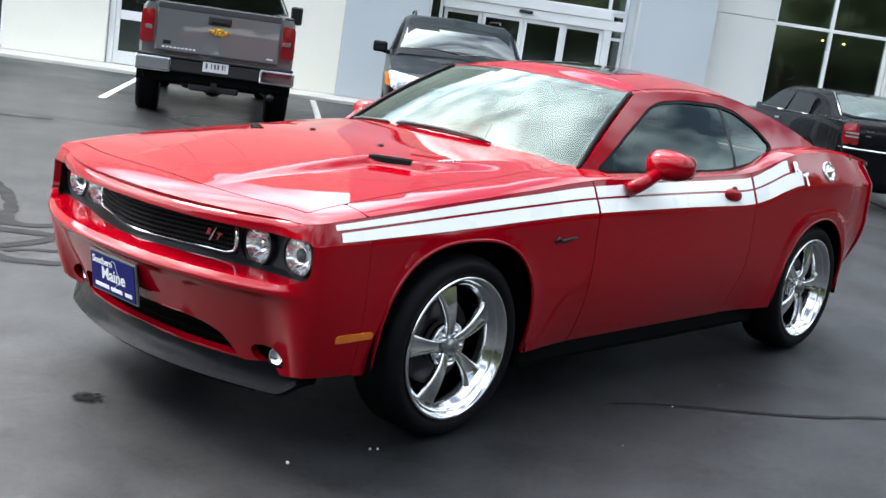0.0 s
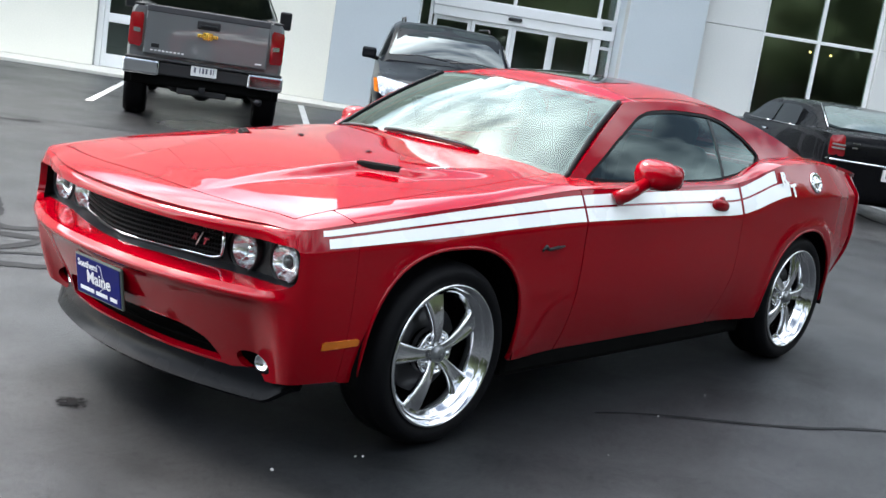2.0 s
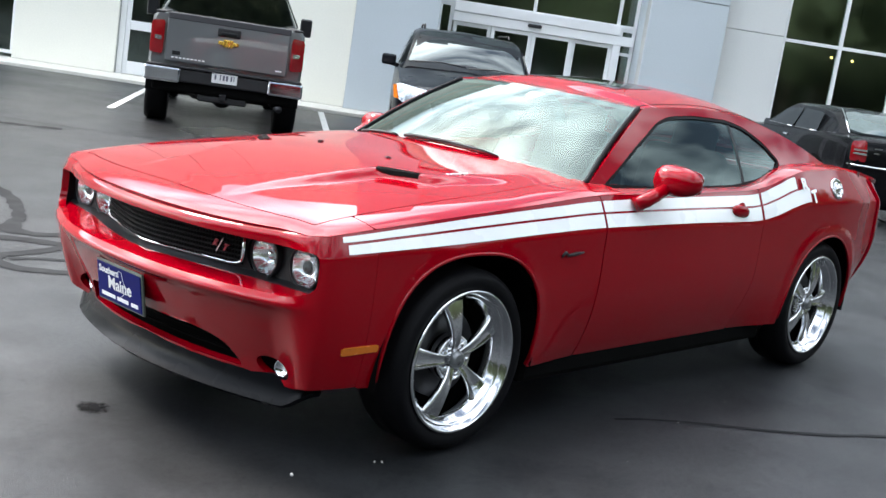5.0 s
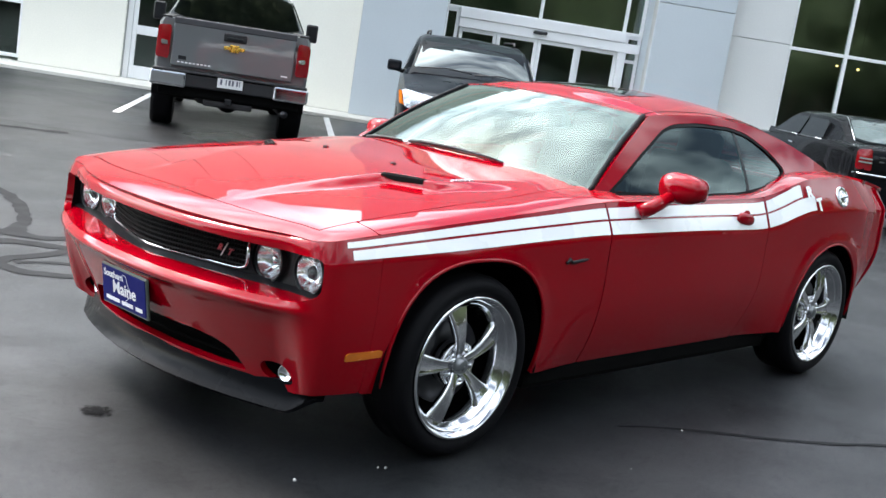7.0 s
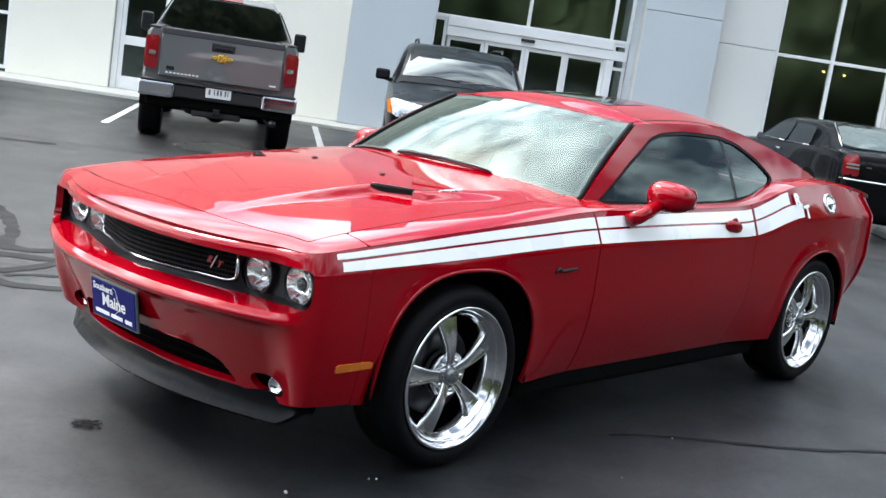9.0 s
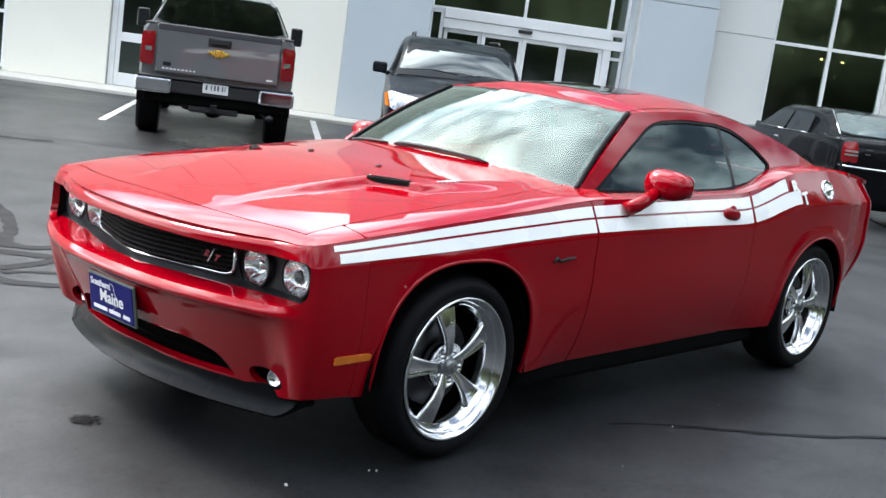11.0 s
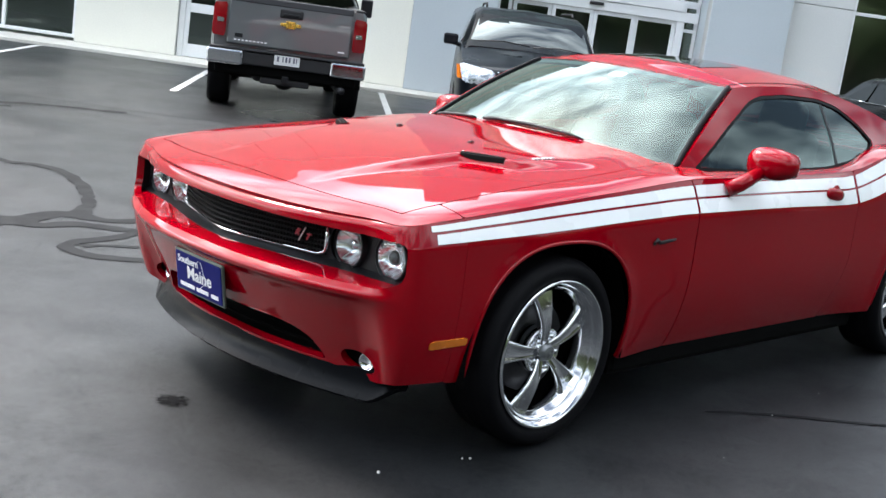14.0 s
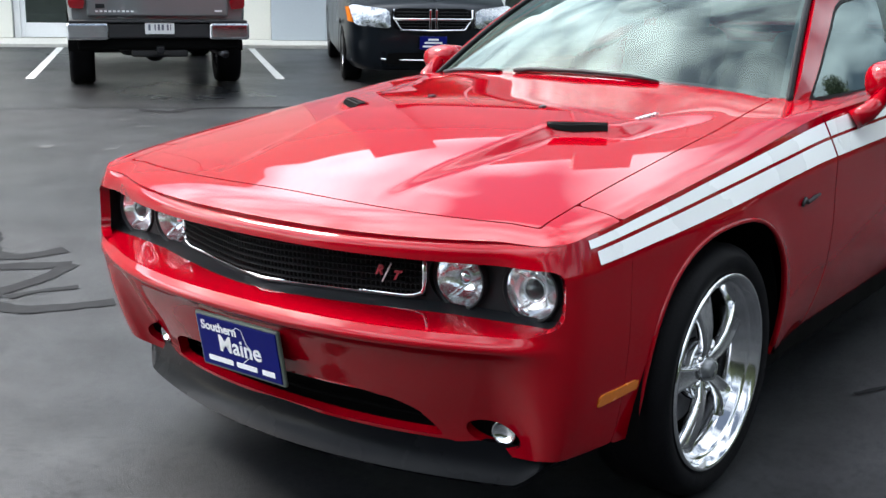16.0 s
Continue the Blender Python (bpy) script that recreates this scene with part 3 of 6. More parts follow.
def glazing(name, a0, a1, b, z0, z1, v_bars, h_bars, label, bar=0.06, glass=None):
    """A glazed opening: outer frame, bars and a pane in each field."""
    ob = thing(name, label, "window", BUILD, kind="structure")
    av, hv = [a0, *v_bars, a1], [z0, *h_bars, z1]
    for a in av:
        c = min(max(a, a0 + bar / 2), a1 - bar / 2)
        box("window_frame", c - bar / 2, c + bar / 2, b, b + 0.12, z0, z1, FRAME_WHITE, ob, 0.005)
    for z in hv:
        c = min(max(z, z0 + bar / 2), z1 - bar / 2)
        for p0, p1 in zip(av, av[1:]):
            box("rail", p0 + bar / 2 + 0.001, p1 - bar / 2 - 0.001, b + 0.004, b + 0.11, c - bar / 2, c + bar / 2, FRAME_WHITE, ob, 0.005)
    for p0, p1 in zip(av, av[1:]):
        for q0, q1 in zip(hv, hv[1:]):
            p = box("pane", p0 + bar / 2 - 0.01, p1 - bar / 2 + 0.01, b + 0.05, b + 0.062, q0 + bar / 2 - 0.01, q1 - bar / 2 + 0.01, glass or STORE_GLASS, ob)
            p.visible_shadow = False
    return ob


glazing("window_1", 9.46, 11.68, 1.3, 0.35, 5.0, (10.56,), (2.46, 3.75), "tall showroom window with white frame bars")
wall_box("window_sill", 9.46, 11.68, 1.2, 1.5, 0.06, 0.35, WALL_GREY, "low grey sill wall under the showroom window")
glazing("window_2", -8.3, -4.22, 1.3, 0.12, 3.2, (-6.9, -5.52), (1.1, 2.2), "white-framed glazed bay left of the side door")
glazing("window_3", 3.2, 6.9, 1.9, 2.22, 5.2, (4.96, 6.55), (3.9,), "large glazing above the entrance doors")
glazing("window_4", 3.2, 3.47, 1.92, 0.08, 2.22, (), (1.2,), "narrow glazed side light beside the entrance")
glazing("window_5", 6.60, 6.9, 1.92, 0.08, 2.22, (), (1.75,), "narrow glazed side light beside the entrance")


def entrance():
    ob = thing("door_1", "white-framed automatic sliding glass entrance doors", "door", BUILD, kind="structure")
    box("header", 3.47, 6.60, 1.80, 2.0, 2.08, 2.26, FRAME_WHITE, ob, 0.01)
    box("header", 3.47, 6.88, 1.83, 2.0, 1.90, 2.074, FRAME_WHITE, ob, 0.008)
    box("sensor", 4.86, 5.12, 1.76, 1.83, 1.985, 2.045, BLACK_PLASTIC, ob, 0.02)
    for a0, a1, b in ((3.50, 4.21, 1.93), (4.21, 4.98, 1.88), (4.98, 5.74, 1.88), (5.74, 6.50, 1.93)):
        leaf = box("door_leaf", a0 + 0.003, a0 + 0.07, b, b + 0.05, 0.07, 1.895, FRAME_WHITE, ob, 0.006)
        box("stile", a1 - 0.07, a1 - 0.003, b, b + 0.05, 0.07, 1.895, FRAME_WHITE, leaf, 0.006)
        box("rail", a0 + 0.07, a1 - 0.07, b, b + 0.05, 1.825, 1.895, FRAME_WHITE, leaf, 0.006)
        box("rail", a0 + 0.07, a1 - 0.07, b, b + 0.05, 0.07, 0.25, FRAME_WHITE, leaf, 0.006)
        p = box("pane", a0 + 0.06, a1 - 0.06, b + 0.02, b + 0.03, 0.24, 1.83, STORE_GLASS, leaf)
        p.visible_shadow = False
    box("jamb", 6.50, 6.64, 1.85, 2.0, 0.07, 1.90, FRAME_WHITE, ob, 0.008)


def side_door():
    ob = thing("door_2", "white-framed glass side door with a mid rail", "door", BUILD, kind="structure")
    for a0, a1 in ((-2.40, -2.30), (-1.46, -1.30)):
        box("jamb", a0, a1, 1.28, 1.42, 0.06, 2.5, FRAME_WHITE, ob, 0.008)
    box("header", -2.30, -1.46, 1.28, 1.42, 2.30, 2.5, FRAME_WHITE, ob, 0.008)
    for a0, a1 in ((-2.297, -2.22), (-1.56, -1.465)):
        box("stile", a0, a1, 1.31, 1.37, 0.07, 2.29, FRAME_WHITE, ob, 0.006)
    for z0, z1 in ((0.07, 0.30), (0.86, 1.02), (2.18, 2.29)):
        box("rail", -2.22, -1.56, 1.312, 1.368, z0, z1, FRAME_WHITE, ob, 0.006)
    for z0, z1 in ((0.29, 0.87), (1.01, 2.19)):
        p = box("pane", -2.23, -1.55, 1.335, 1.345, z0, z1, STORE_GLASS, ob)
        p.visible_shadow = False
    box("door_handle", -1.64, -1.60, 1.25, 1.31, 0.95, 1.25, CHROME, ob, 0.01)


entrance()
side_door()
for a, b, z in ((11.62, 4.5, 2.38), (12.08, 4.5, 2.37)):
    ob = thing("pendant_lamp", "small warm glowing showroom lamp on a thin cord", "lamp", BUILD @ Matrix.Translation((a, b, z)), "showroom lamps")
    lathe("shade", [(0.0, 0.022), (0.024, 0.014), (0.030, -0.014), (0.0, -0.022)], LAMP_GLOW, ob, 16, axis="z")
    tube("cord", [(0, 0, 0.02), (0, 0, 5.35 - z)], 0.006, BLACK_PLASTIC, ob, 6)

# ---- marks on the lot ----
SEAL = "dark sealed crack winding over the asphalt"
for k, (w, pts) in enumerate((
    (0.07, [(-0.6, 5.4), (0.14, 5.01), (0.34, 4.93), (0.45, 4.73), (0.62, 4.62), (0.7, 4.37), (0.64, 4.0), (0.55, 3.7), (0.37, 3.34), (0.15, 3.05)]),
    (0.09, [(-1.6, 3.5), (-0.7, 3.07), (-0.54, 3.02), (-0.37, 3.05), (-0.22, 3.0), (0.02, 3.12), (0.15, 3.05), (0.27, 2.92), (0.49, 2.85)]),
    (0.08, [(-1.5, 2.6), (-0.8, 2.84), (-0.66, 2.86), (-0.52, 2.93), (-0.32, 2.95), (-0.13, 2.86), (0.05, 2.87), (0.2, 2.75), (0.35, 2.62)]),
    (0.06, [(0.35, 2.62), (0.05, 2.5), (-0.16, 2.46), (-0.26, 2.36), (-0.25, 2.23), (-0.16, 2.11), (0.1, 1.95)]),
    (0.04, [(-0.16, 2.37), (-0.04, 2.36), (0.14, 2.27)]),
    (0.05, [(-1.9, 2.1), (-1.34, 1.58), (-1.33, 1.5), (-1.37, 1.34), (-1.45, 1.19), (-1.54, 1.03), (-1.65, 0.87), (-2.1, 0.6)]),
    (0.06, [(-1.0, 2.75), (-0.92, 2.55), (-0.94, 2.39), (-1.03, 2.29)]),
    (0.10, [(0.6, 8.9), (1.57, 8.33), (1.77, 8.03), (2.25, 7.95), (2.99, 7.59)]),
    (0.07, [(0.7, 7.9), (1.32, 7.77), (1.54, 7.77), (1.79, 7.72)]),
    (0.09, [(4.06, 6.82), (4.18, 6.5), (4.58, 6.44), (5.6, 5.6)]),
    (0.016, [(1.0, -1.0), (1.17, -1.09), (1.37, -1.24), (1.58, -1.42), (1.86, -1.63), (2.19, -1.82), (3.2, -2.6)]),
    (0.05, [(11.4, 1.2), (11.82, 1.77), (12.16, 2.28), (13.0, 3.0)]),
)):
    strip("crack_seal", pts, w * 1.5, CRACK_SEAL, SEAL, "crack seal", 0.004, Matrix(), 0.45, 40 + k)
blot("oil_stain", -0.975, 0.045, 0.105, 0.062, OIL_FRAYED, "small black oil stain on the asphalt", "stain", 0.0045, 3, 2.4)
for k, (x, y, r) in enumerate(((1.26, -1.17, 0.007), (-0.33, -0.89, 0.007), (-0.355, -0.875, 0.006), (-0.71, -0.83, 0.010), (0.6, -1.35, 0.005), (1.8, -1.1, 0.005))):
    bm = bmesh.new()
    bmesh.ops.create_icosphere(bm, subdivisions=1, radius=r * 0.7)
    for q in bm.verts:
        q.co *= random.Random(k * 50 + q.index).uniform(0.7, 1.2)
    ob = part("pebble", bm, DEBRIS, None, m=Matrix.Translation((0, 0, r * 0.5)))
    ob.matrix_world = Matrix.Translation((x, y, ground_z(x, y)))
    tagged(ob, "pale grey pebble lying on the asphalt", "pebble", "pebbles on the lot")
for k, (x, y) in enumerate(((1.52, 5.92), (2.2, 5.58), (3.54, 6.35), (3.41, 5.92), (2.24, 5.62), (2.49, 5.15))):
    blot("paint_spot", x, y, 0.07, 0.03, mk("faded_spot", (0.09, 0.09, 0.09), 0.6, 0, 0.3), "faded pale spot on the asphalt", "spot", 0.0045, 70 + k, 2.3)

# ---- the red coupe: front axle at x = 0, nose towards -x, ground at z = 0 ----
AXLE = 2.946
plan_pts = [(-0.965 + 0.235 * (y / 0.877) ** 2.4, y) for y in span(0, 0.82, 0.04)]
plan_pts += [(-0.735, 0.852), (-0.712, 0.874), (-0.68, 0.888), (-0.63, 0.897), (-0.55, 0.906)]
side_w = spline([(-0.55, 0.906), (-0.42, 0.915), (-0.2, 0.930), (0.2, 0.942), (1.0, 0.945), (2.0, 0.945), (2.6, 0.956), (2.95, 0.962), (3.25, 0.948), (3.5, 0.915)])
plan_pts += [(x, side_w(x)) for x in span(-0.5, 3.5, 0.05)]
plan_pts += [(3.5 + 0.56 * math.sin(a) ** 0.82, 0.915 * math.cos(a) ** 0.66) for a in span(0.06, math.pi / 2 - 0.02, 0.05)] + [(4.06, 0.0)]
plan_pts = np.array(plan_pts)
plan_s = np.concatenate(([0], np.cumsum(np.hypot(*np.diff(plan_pts, axis=0).T))))
fine_s = np.linspace(0, plan_s[-1], 900)
fine_x, fine_y = np.interp(fine_s, plan_s, plan_pts[:, 0]), np.interp(fine_s, plan_s, plan_pts[:, 1])
ker = np.ones(9) / 9
fine_x[4:-4], fine_y[4:-4] = np.convolve(fine_x, ker, "valid"), np.convolve(fine_y, ker, "valid")
tan_x, tan_y = np.gradient(fine_x, fine_s), np.gradient(fine_y, fine_s)


def plan(s):
    x, y = np.interp(s, fine_s, fine_x), np.interp(s, fine_s, fine_y)
    tx, ty = np.interp(s, fine_s, tan_x), np.interp(s, fine_s, tan_y)
    k = math.hypot(tx, ty) or 1
    return float(x), float(y), float(-ty / k), float(tx / k)


def s_at(x):
    return float(np.interp(x, fine_x[20:-60], fine_s[20:-60]))


belt = spline([(-0.98, 0.832), (-0.9, 0.838), (-0.8, 0.846), (-0.7, 0.857), (-0.6, 0.870), (-0.2, 0.912), (0.3, 0.955), (0.87, 0.997), (1.5, 1.003), (2.05, 1.012), (2.25, 1.035), (2.45, 1.082), (2.65, 1.118), (3.0, 1.130), (3.4, 1.102), (3.8, 1.042), (4.06, 0.985)])
front_d = spline([(0.17, 0.20), (0.29, 0.178), (0.34, 0.16), (0.40, 0.13), (0.47, 0.094), (0.53, 0.064), (0.57, 0.038), (0.592, 0.015), (0.604, 0.004), (0.616, 0.012), (0.64, 0.034), (0.79, 0.058), (0.80, 0.058), (0.814, 0.060), (0.825, 0.066), (0.832, 0.075), (0.85, 0.11)])
rear_d = spline([(0.17, 0.30), (0.36, 0.10), (0.44, 0.04), (0.52, 0.008), (0.64, -0.012), (0.9, -0.004), (1.0, 0.03), (1.1, 0.06)])
low_d = spline([(0.15, 0.085), (0.25, 0.052), (0.35, 0.026), (0.5, 0.006), (0.62, 0.0), (0.76, 0.002), (0.82, 0.012)])
tuck = spline([(0.15, 0.075), (0.25, 0.048), (0.35, 0.028), (0.45, 0.013), (0.55, 0.004), (0.66, 0.0)])
top_k = spline([(-0.7, 0.03), (-0.5, 0.035), (0.3, 0.055), (0.8, 0.066), (2.2, 0.066), (2.6, 0.075), (3.2, 0.085), (3.7, 0.11), (4.0, 0.10)])


crease = spline([(-0.75, 0.778), (-0.62, 0.787), (0, 0.820), (0.4, 0.841), (0.76, 0.854), (1.5, 0.858), (2.05, 0.855), (2.16, 0.860), (2.3, 0.882), (2.44, 0.915), (2.62, 0.945), (3.0, 0.958), (3.6, 0.95), (4.06, 0.93)])
ARCH, ARCH_N = 0.422, 2.5


def arch_r0(x, z):
    """The distance from a wheel's middle by which the arches are cut: a little squarer than a circle above the axle."""
    return (abs(x) ** ARCH_N + abs(z - 0.366) ** ARCH_N) ** (1 / ARCH_N) if z > 0.366 else math.hypot(x, z - 0.366)


def body_pt(s, z, off=0.0):
    """A place on the lower body of the coupe, s metres round its plan from the nose (y > 0 half)."""
    x, y, nx, ny = plan(s)
    b = belt(x)
    zc = crease(x)
    zz = min(max((z - zc) / max(b - zc, 0.02), 0), 1.05)
    d = low_d(min(z, 0.76)) + top_k(x) * zz**1.1
    d += tuck(z) * min(smooth(0.38, 0.80, math.hypot(x - cx, z - 0.36)) for cx in (0.0, AXLE))
    for cx in (0.0, AXLE):
        d -= 0.007 * math.exp(-((arch_r0(x - cx, z) - 0.42) / 0.03) ** 2)
    if x < 0:
        w = 1 - smooth(0.70, 0.882, y)
        d = d * (1 - w) + front_d(z - max(0.0, b - 0.832) * smooth(0.77, 0.82, z)) * w
    if x > 3.3:
        w = smooth(3.45, 4.0, x)
        d = d * (1 - w) + rear_d(z) * w
        d += 0.11 * smooth(3.36, 3.8, x) * smooth(0.74, 0.36, z)
    d -= off
    return Vector((x - nx * d, y - ny * d, z))


def both(name, fn, us, vs, keep, mat, parent, depth=0.012, label="", sides=(-1, 1)):
    """The same panel on the near and the far side."""
    obs = []
    for k in sides:
        v, f = sheet(lambda a, b: (lambda p: Vector((p.x, p.y * k, p.z)))(fn(a, b)), us, vs, keep, k > 0, depth)
        obs.append(link(name, v, f, mat, parent, label))
    return obs


def side_pt(x, z, off=0.0):
    return body_pt(s_at(x), z, off)


GAP = 0.0015
arch_f = lambda x, z: arch_r0(x, z) - ARCH
arch_r = lambda x, z: math.hypot(x - AXLE, z - 0.36) - 0.408

coupe = thing("car", "glossy red two-door muscle coupe with white side stripes, parked", "car", CAR)

# lower panels
S_F = s_at(-0.50)
slot = polygon([(-0.575, 0.307), (0.575, 0.307), (0.545, 0.345), (0.505, 0.384), (0.44, 0.408), (0.34, 0.42), (-0.34, 0.42), (-0.44, 0.408), (-0.505, 0.384), (-0.545, 0.345)], 0.015)
S_C = float(np.interp(0.862, fine_y[:200], fine_s[:200]))
face = polygon([(-S_C, 0.668), (-S_C + 0.10, 0.632), (S_C - 0.10, 0.632), (S_C, 0.668), (S_C, 0.797), (-S_C, 0.797)], 0.035)
fog = lambda s, z: 0.040 - math.hypot((abs(s) - 0.725) * 0.5, z - 0.333 + (abs(s) - 0.725) * 0.12)
skirt = spline([(0, 0.297), (0.58, 0.297), (0.68, 0.275), (0.74, 0.266), (0.80, 0.275), (0.90, 0.298), (1.0, 0.303), (1.4, 0.310)])


def bumper_keep(s, z):
    return min(S_F - abs(s), z - skirt(abs(s)), belt(plan(abs(s))[0]) + 0.002 - z, -slot(s, z), -face(s, z), -fog(s, z))


def front_pt(s, z, off=0.0):
    p = body_pt(abs(s), z, off)
    return Vector((p.x, -p.y if s < 0 else p.y, p.z))


us = span(-S_F - 0.02, S_F + 0.02, 0.014)
v, f = sheet(front_pt, us, span(0.25, 0.78, 0.01) + span(0.786, 0.88, 0.005), bumper_keep, True, 0.03)
bumper = link("front_bumper", v, f, RED, coupe)
# the black face behind the lamps, the shelf below it and the underside of the hood lip
face_x = spline([(0, -0.838), (0.06, -0.835), (0.2, -0.803), (0.449, -0.722), (0.55, -0.692), (0.7, -0.675), (0.9, -0.66)])


def ruled(s, t, z0, z1):
    p = front_pt(s, z0)
    return p.lerp(Vector((face_x(abs(p.y)), p.y * 0.995, z1)), t)


v, f = sheet(lambda s, t: ruled(s, t, 0.6322, 0.650), span(-S_C - 0.005, S_C + 0.005, 0.02), span(0, 0.70, 0.14), None, True)
link("bumper_shelf", v, f, RED, bumper)
v, f = sheet(lambda s, t: ruled(s, t, 0.6322, 0.650 + 0.006 * (t - 0.70) / 0.30), span(-S_C - 0.005, S_C + 0.005, 0.02), span(0.70, 1, 0.06), None, True)
link("lower_bezel", v, f, SATIN_BLACK, bumper, "black strip below the grille")
v, f = sheet(lambda s, t: ruled(s, t, 0.797, 0.792), span(-S_C - 0.005, S_C + 0.005, 0.02), span(0, 1, 0.25), None)
link("lip_underside", v, f, RED, bumper)
lamp_y = (-0.735, -0.538, 0.538, 0.735)
v, f = sheet(lambda y, z: (face_x(abs(y)) + 0.002, y, z), span(-0.87, 0.87, 0.012), span(0.645, 0.80, 0.01), lambda y, z: min(math.hypot(y - k, z - 0.722) - 0.079 for k in lamp_y), True, 0.03)
nose_panel = link("nose_panel", v, f, SATIN_BLACK, coupe, "satin black panel round the headlamps")
for k in (-1, 1):
    v, f = sheet(lambda t, z: front_pt(k * (S_C + 0.004), z).lerp(Vector((face_x(0.85), 0.85 * k, z)), t), span(0, 1, 0.2), span(0.63, 0.80, 0.02), None, k < 0)
    link("cheek", v, f, SATIN_BLACK, nose_panel)

# fenders, doors, quarters
both("fender", side_pt, span(-0.52, 0.83, 0.02), span(0.26, 1.02, 0.0115), lambda x, z: min(x + 0.50 - GAP, 0.79 - x, arch_f(x, z), z - 0.30 + 0.02 * smooth(0.3, 0.5, x), belt(x) + 0.001 - z), RED, coupe)
for cx, name in ((0.0, "arch_lip"), (AXLE, "arch_lip")):
    for k in (-1, 1):
        rim_line = []
        for an in span(-0.10, math.pi + 0.10, 0.08):
            k2 = ARCH / max(arch_r0(math.cos(an), 0.366 + math.sin(an)), 1e-6) if cx == 0 else 0.408
            x, z = cx + k2 * math.cos(an), 0.36 + (0.006 if cx == 0 else 0) + k2 * math.sin(an)
            q = side_pt(x, z)
            rim_line.append((x, k * (q.y - 0.001), z))
        tube(name, rim_line, 0.0075, RED, coupe, 8)
door_edge = lambda z: 2.16 - 0.06 * smooth(0.6, 0.3, z)
doors = both("door", side_pt, span(0.76, 2.22, 0.025), span(0.26, 1.04, 0.012), lambda x, z: min(x - 0.796, door_edge(z) - x, z - 0.282, belt(x) - 0.002 - z), RED, coupe)
both("quarter_panel", side_pt, span(2.08, 3.64, 0.02), span(0.26, 1.14, 0.0115), lambda x, z: min(x - door_edge(z) - 2 * GAP, 3.62 - x, arch_r(x, z), z - 0.284 - 0.116 * smooth(3.25, 3.55, x), belt(x) + 0.001 - z), RED, coupe)
S_R, S_E = s_at(3.62), float(fine_s[-1])


def tail_pt(s, z):
    p = body_pt(S_E - abs(s), z)
    return Vector((p.x, -p.y if s < 0 else p.y, p.z))


v, f = sheet(tail_pt, span(-(S_E - S_R), S_E - S_R, 0.02), span(0.34, 1.11, 0.0115), lambda s, z: min(S_E - S_R - 0.0004 - abs(s), z - 0.40, belt(plan(S_E - abs(s))[0]) + 0.001 - z), True, 0.012)
link("rear_bumper", v, f, RED, coupe)
# black sills and wheel liners
both("sill", lambda x, z: side_pt(x, z, -0.06 - 0.15 * (0.325 - z)), span(0.36, 2.58, 0.1), span(0.17, 0.325, 0.03), None, BLACK_HOLE, coupe, 0.02)
for cx in (0.0, AXLE):
    for k in (-1, 1):
        vv, ff = [], []
        n = 28
        for i in range(n + 1):
            an = math.pi * (-0.05 + 1.10 * i / n)
            for y in (0.915, 0.55):
                vv.append((cx + 0.445 * math.cos(an), k * y, max(0.36 + 0.445 * math.sin(an), 0.19)))
            if i:
                ff.append((2 * i - 2, 2 * i - 1, 2 * i + 1, 2 * i))
        base = len(vv)
        vv.append((cx, k * 0.55, 0.36))
        ff += [(base, 2 * i + 1, 2 * i + 3) for i in range(n)]
        link("wheel_liner", vv, ff, BLACK_HOLE, coupe)
box("underbody", -0.40, 3.7, -0.55, 0.55, 0.17, 0.42, BLACK_HOLE, coupe, 0.03)
box("splash_pan", -0.745, -0.35, -0.30, 0.30, 0.262, 0.268, BLACK_HOLE, coupe)
for k in (-1, 1):
    box("intake_end", -0.60, -0.45, 0.655 * k - 0.005, 0.655 * k + 0.005, 0.30, 0.47, BLACK_HOLE, coupe)
box("splash_pan", -0.655, -0.40, -0.60, 0.60, 0.290, 0.296, BLACK_HOLE, coupe)
box("splash_pan", -0.66, -0.35, -0.56, 0.56, 0.250, 0.256, BLACK_HOLE, coupe)
box("inner_body", 0.45, 2.5, -0.86, 0.86, 0.19, 0.60, BLACK_HOLE, coupe, 0.03)
box("core_support", -0.62, -0.45, -0.72, 0.72, 0.26, 0.80, BLACK_HOLE, coupe, 0.02)

# top of the nose: hood, fender tops
loop = [body_pt(s, belt(plan(s)[0])) for s in fine_s[:int(np.searchsorted(fine_s, s_at(1.3)))][::3]]
loop = [(p.x, p.y) for p in loop]
deck = polygon(loop + [(x, -y) for x, y in reversed(loop[1:])])


def deck_z(x, y, bump=True):
    e = max(deck(x, y), 0.0)
    q = min(abs(y) / 0.88, 1.0)
    crown = 0.056 * (1 - math.exp(-max(x + 0.965 - 0.235 * q**2.4, 0.0) / 0.28)) * (1 - q**2.2)
    z = belt(x) + 0.011 * (1 - math.exp(-e / 0.03)) + crown
    z -= 0.005 * smooth(0.10, 0.0, e) * smooth(-0.5, -0.7, x)
    if bump:
        half = 0.285 + 0.08 * smooth(-0.7, -0.1, x) + 0.175 * smooth(-0.06, 0.09, x)
        soft = 0.045 + 0.10 * smooth(0.05, 0.5, x)
        z += (0.030 - 0.026 * smooth(0.0, 0.60, x)) * smooth(-0.78, -0.06, x) * smooth(half + soft, half - 0.01, abs(y))
    return z


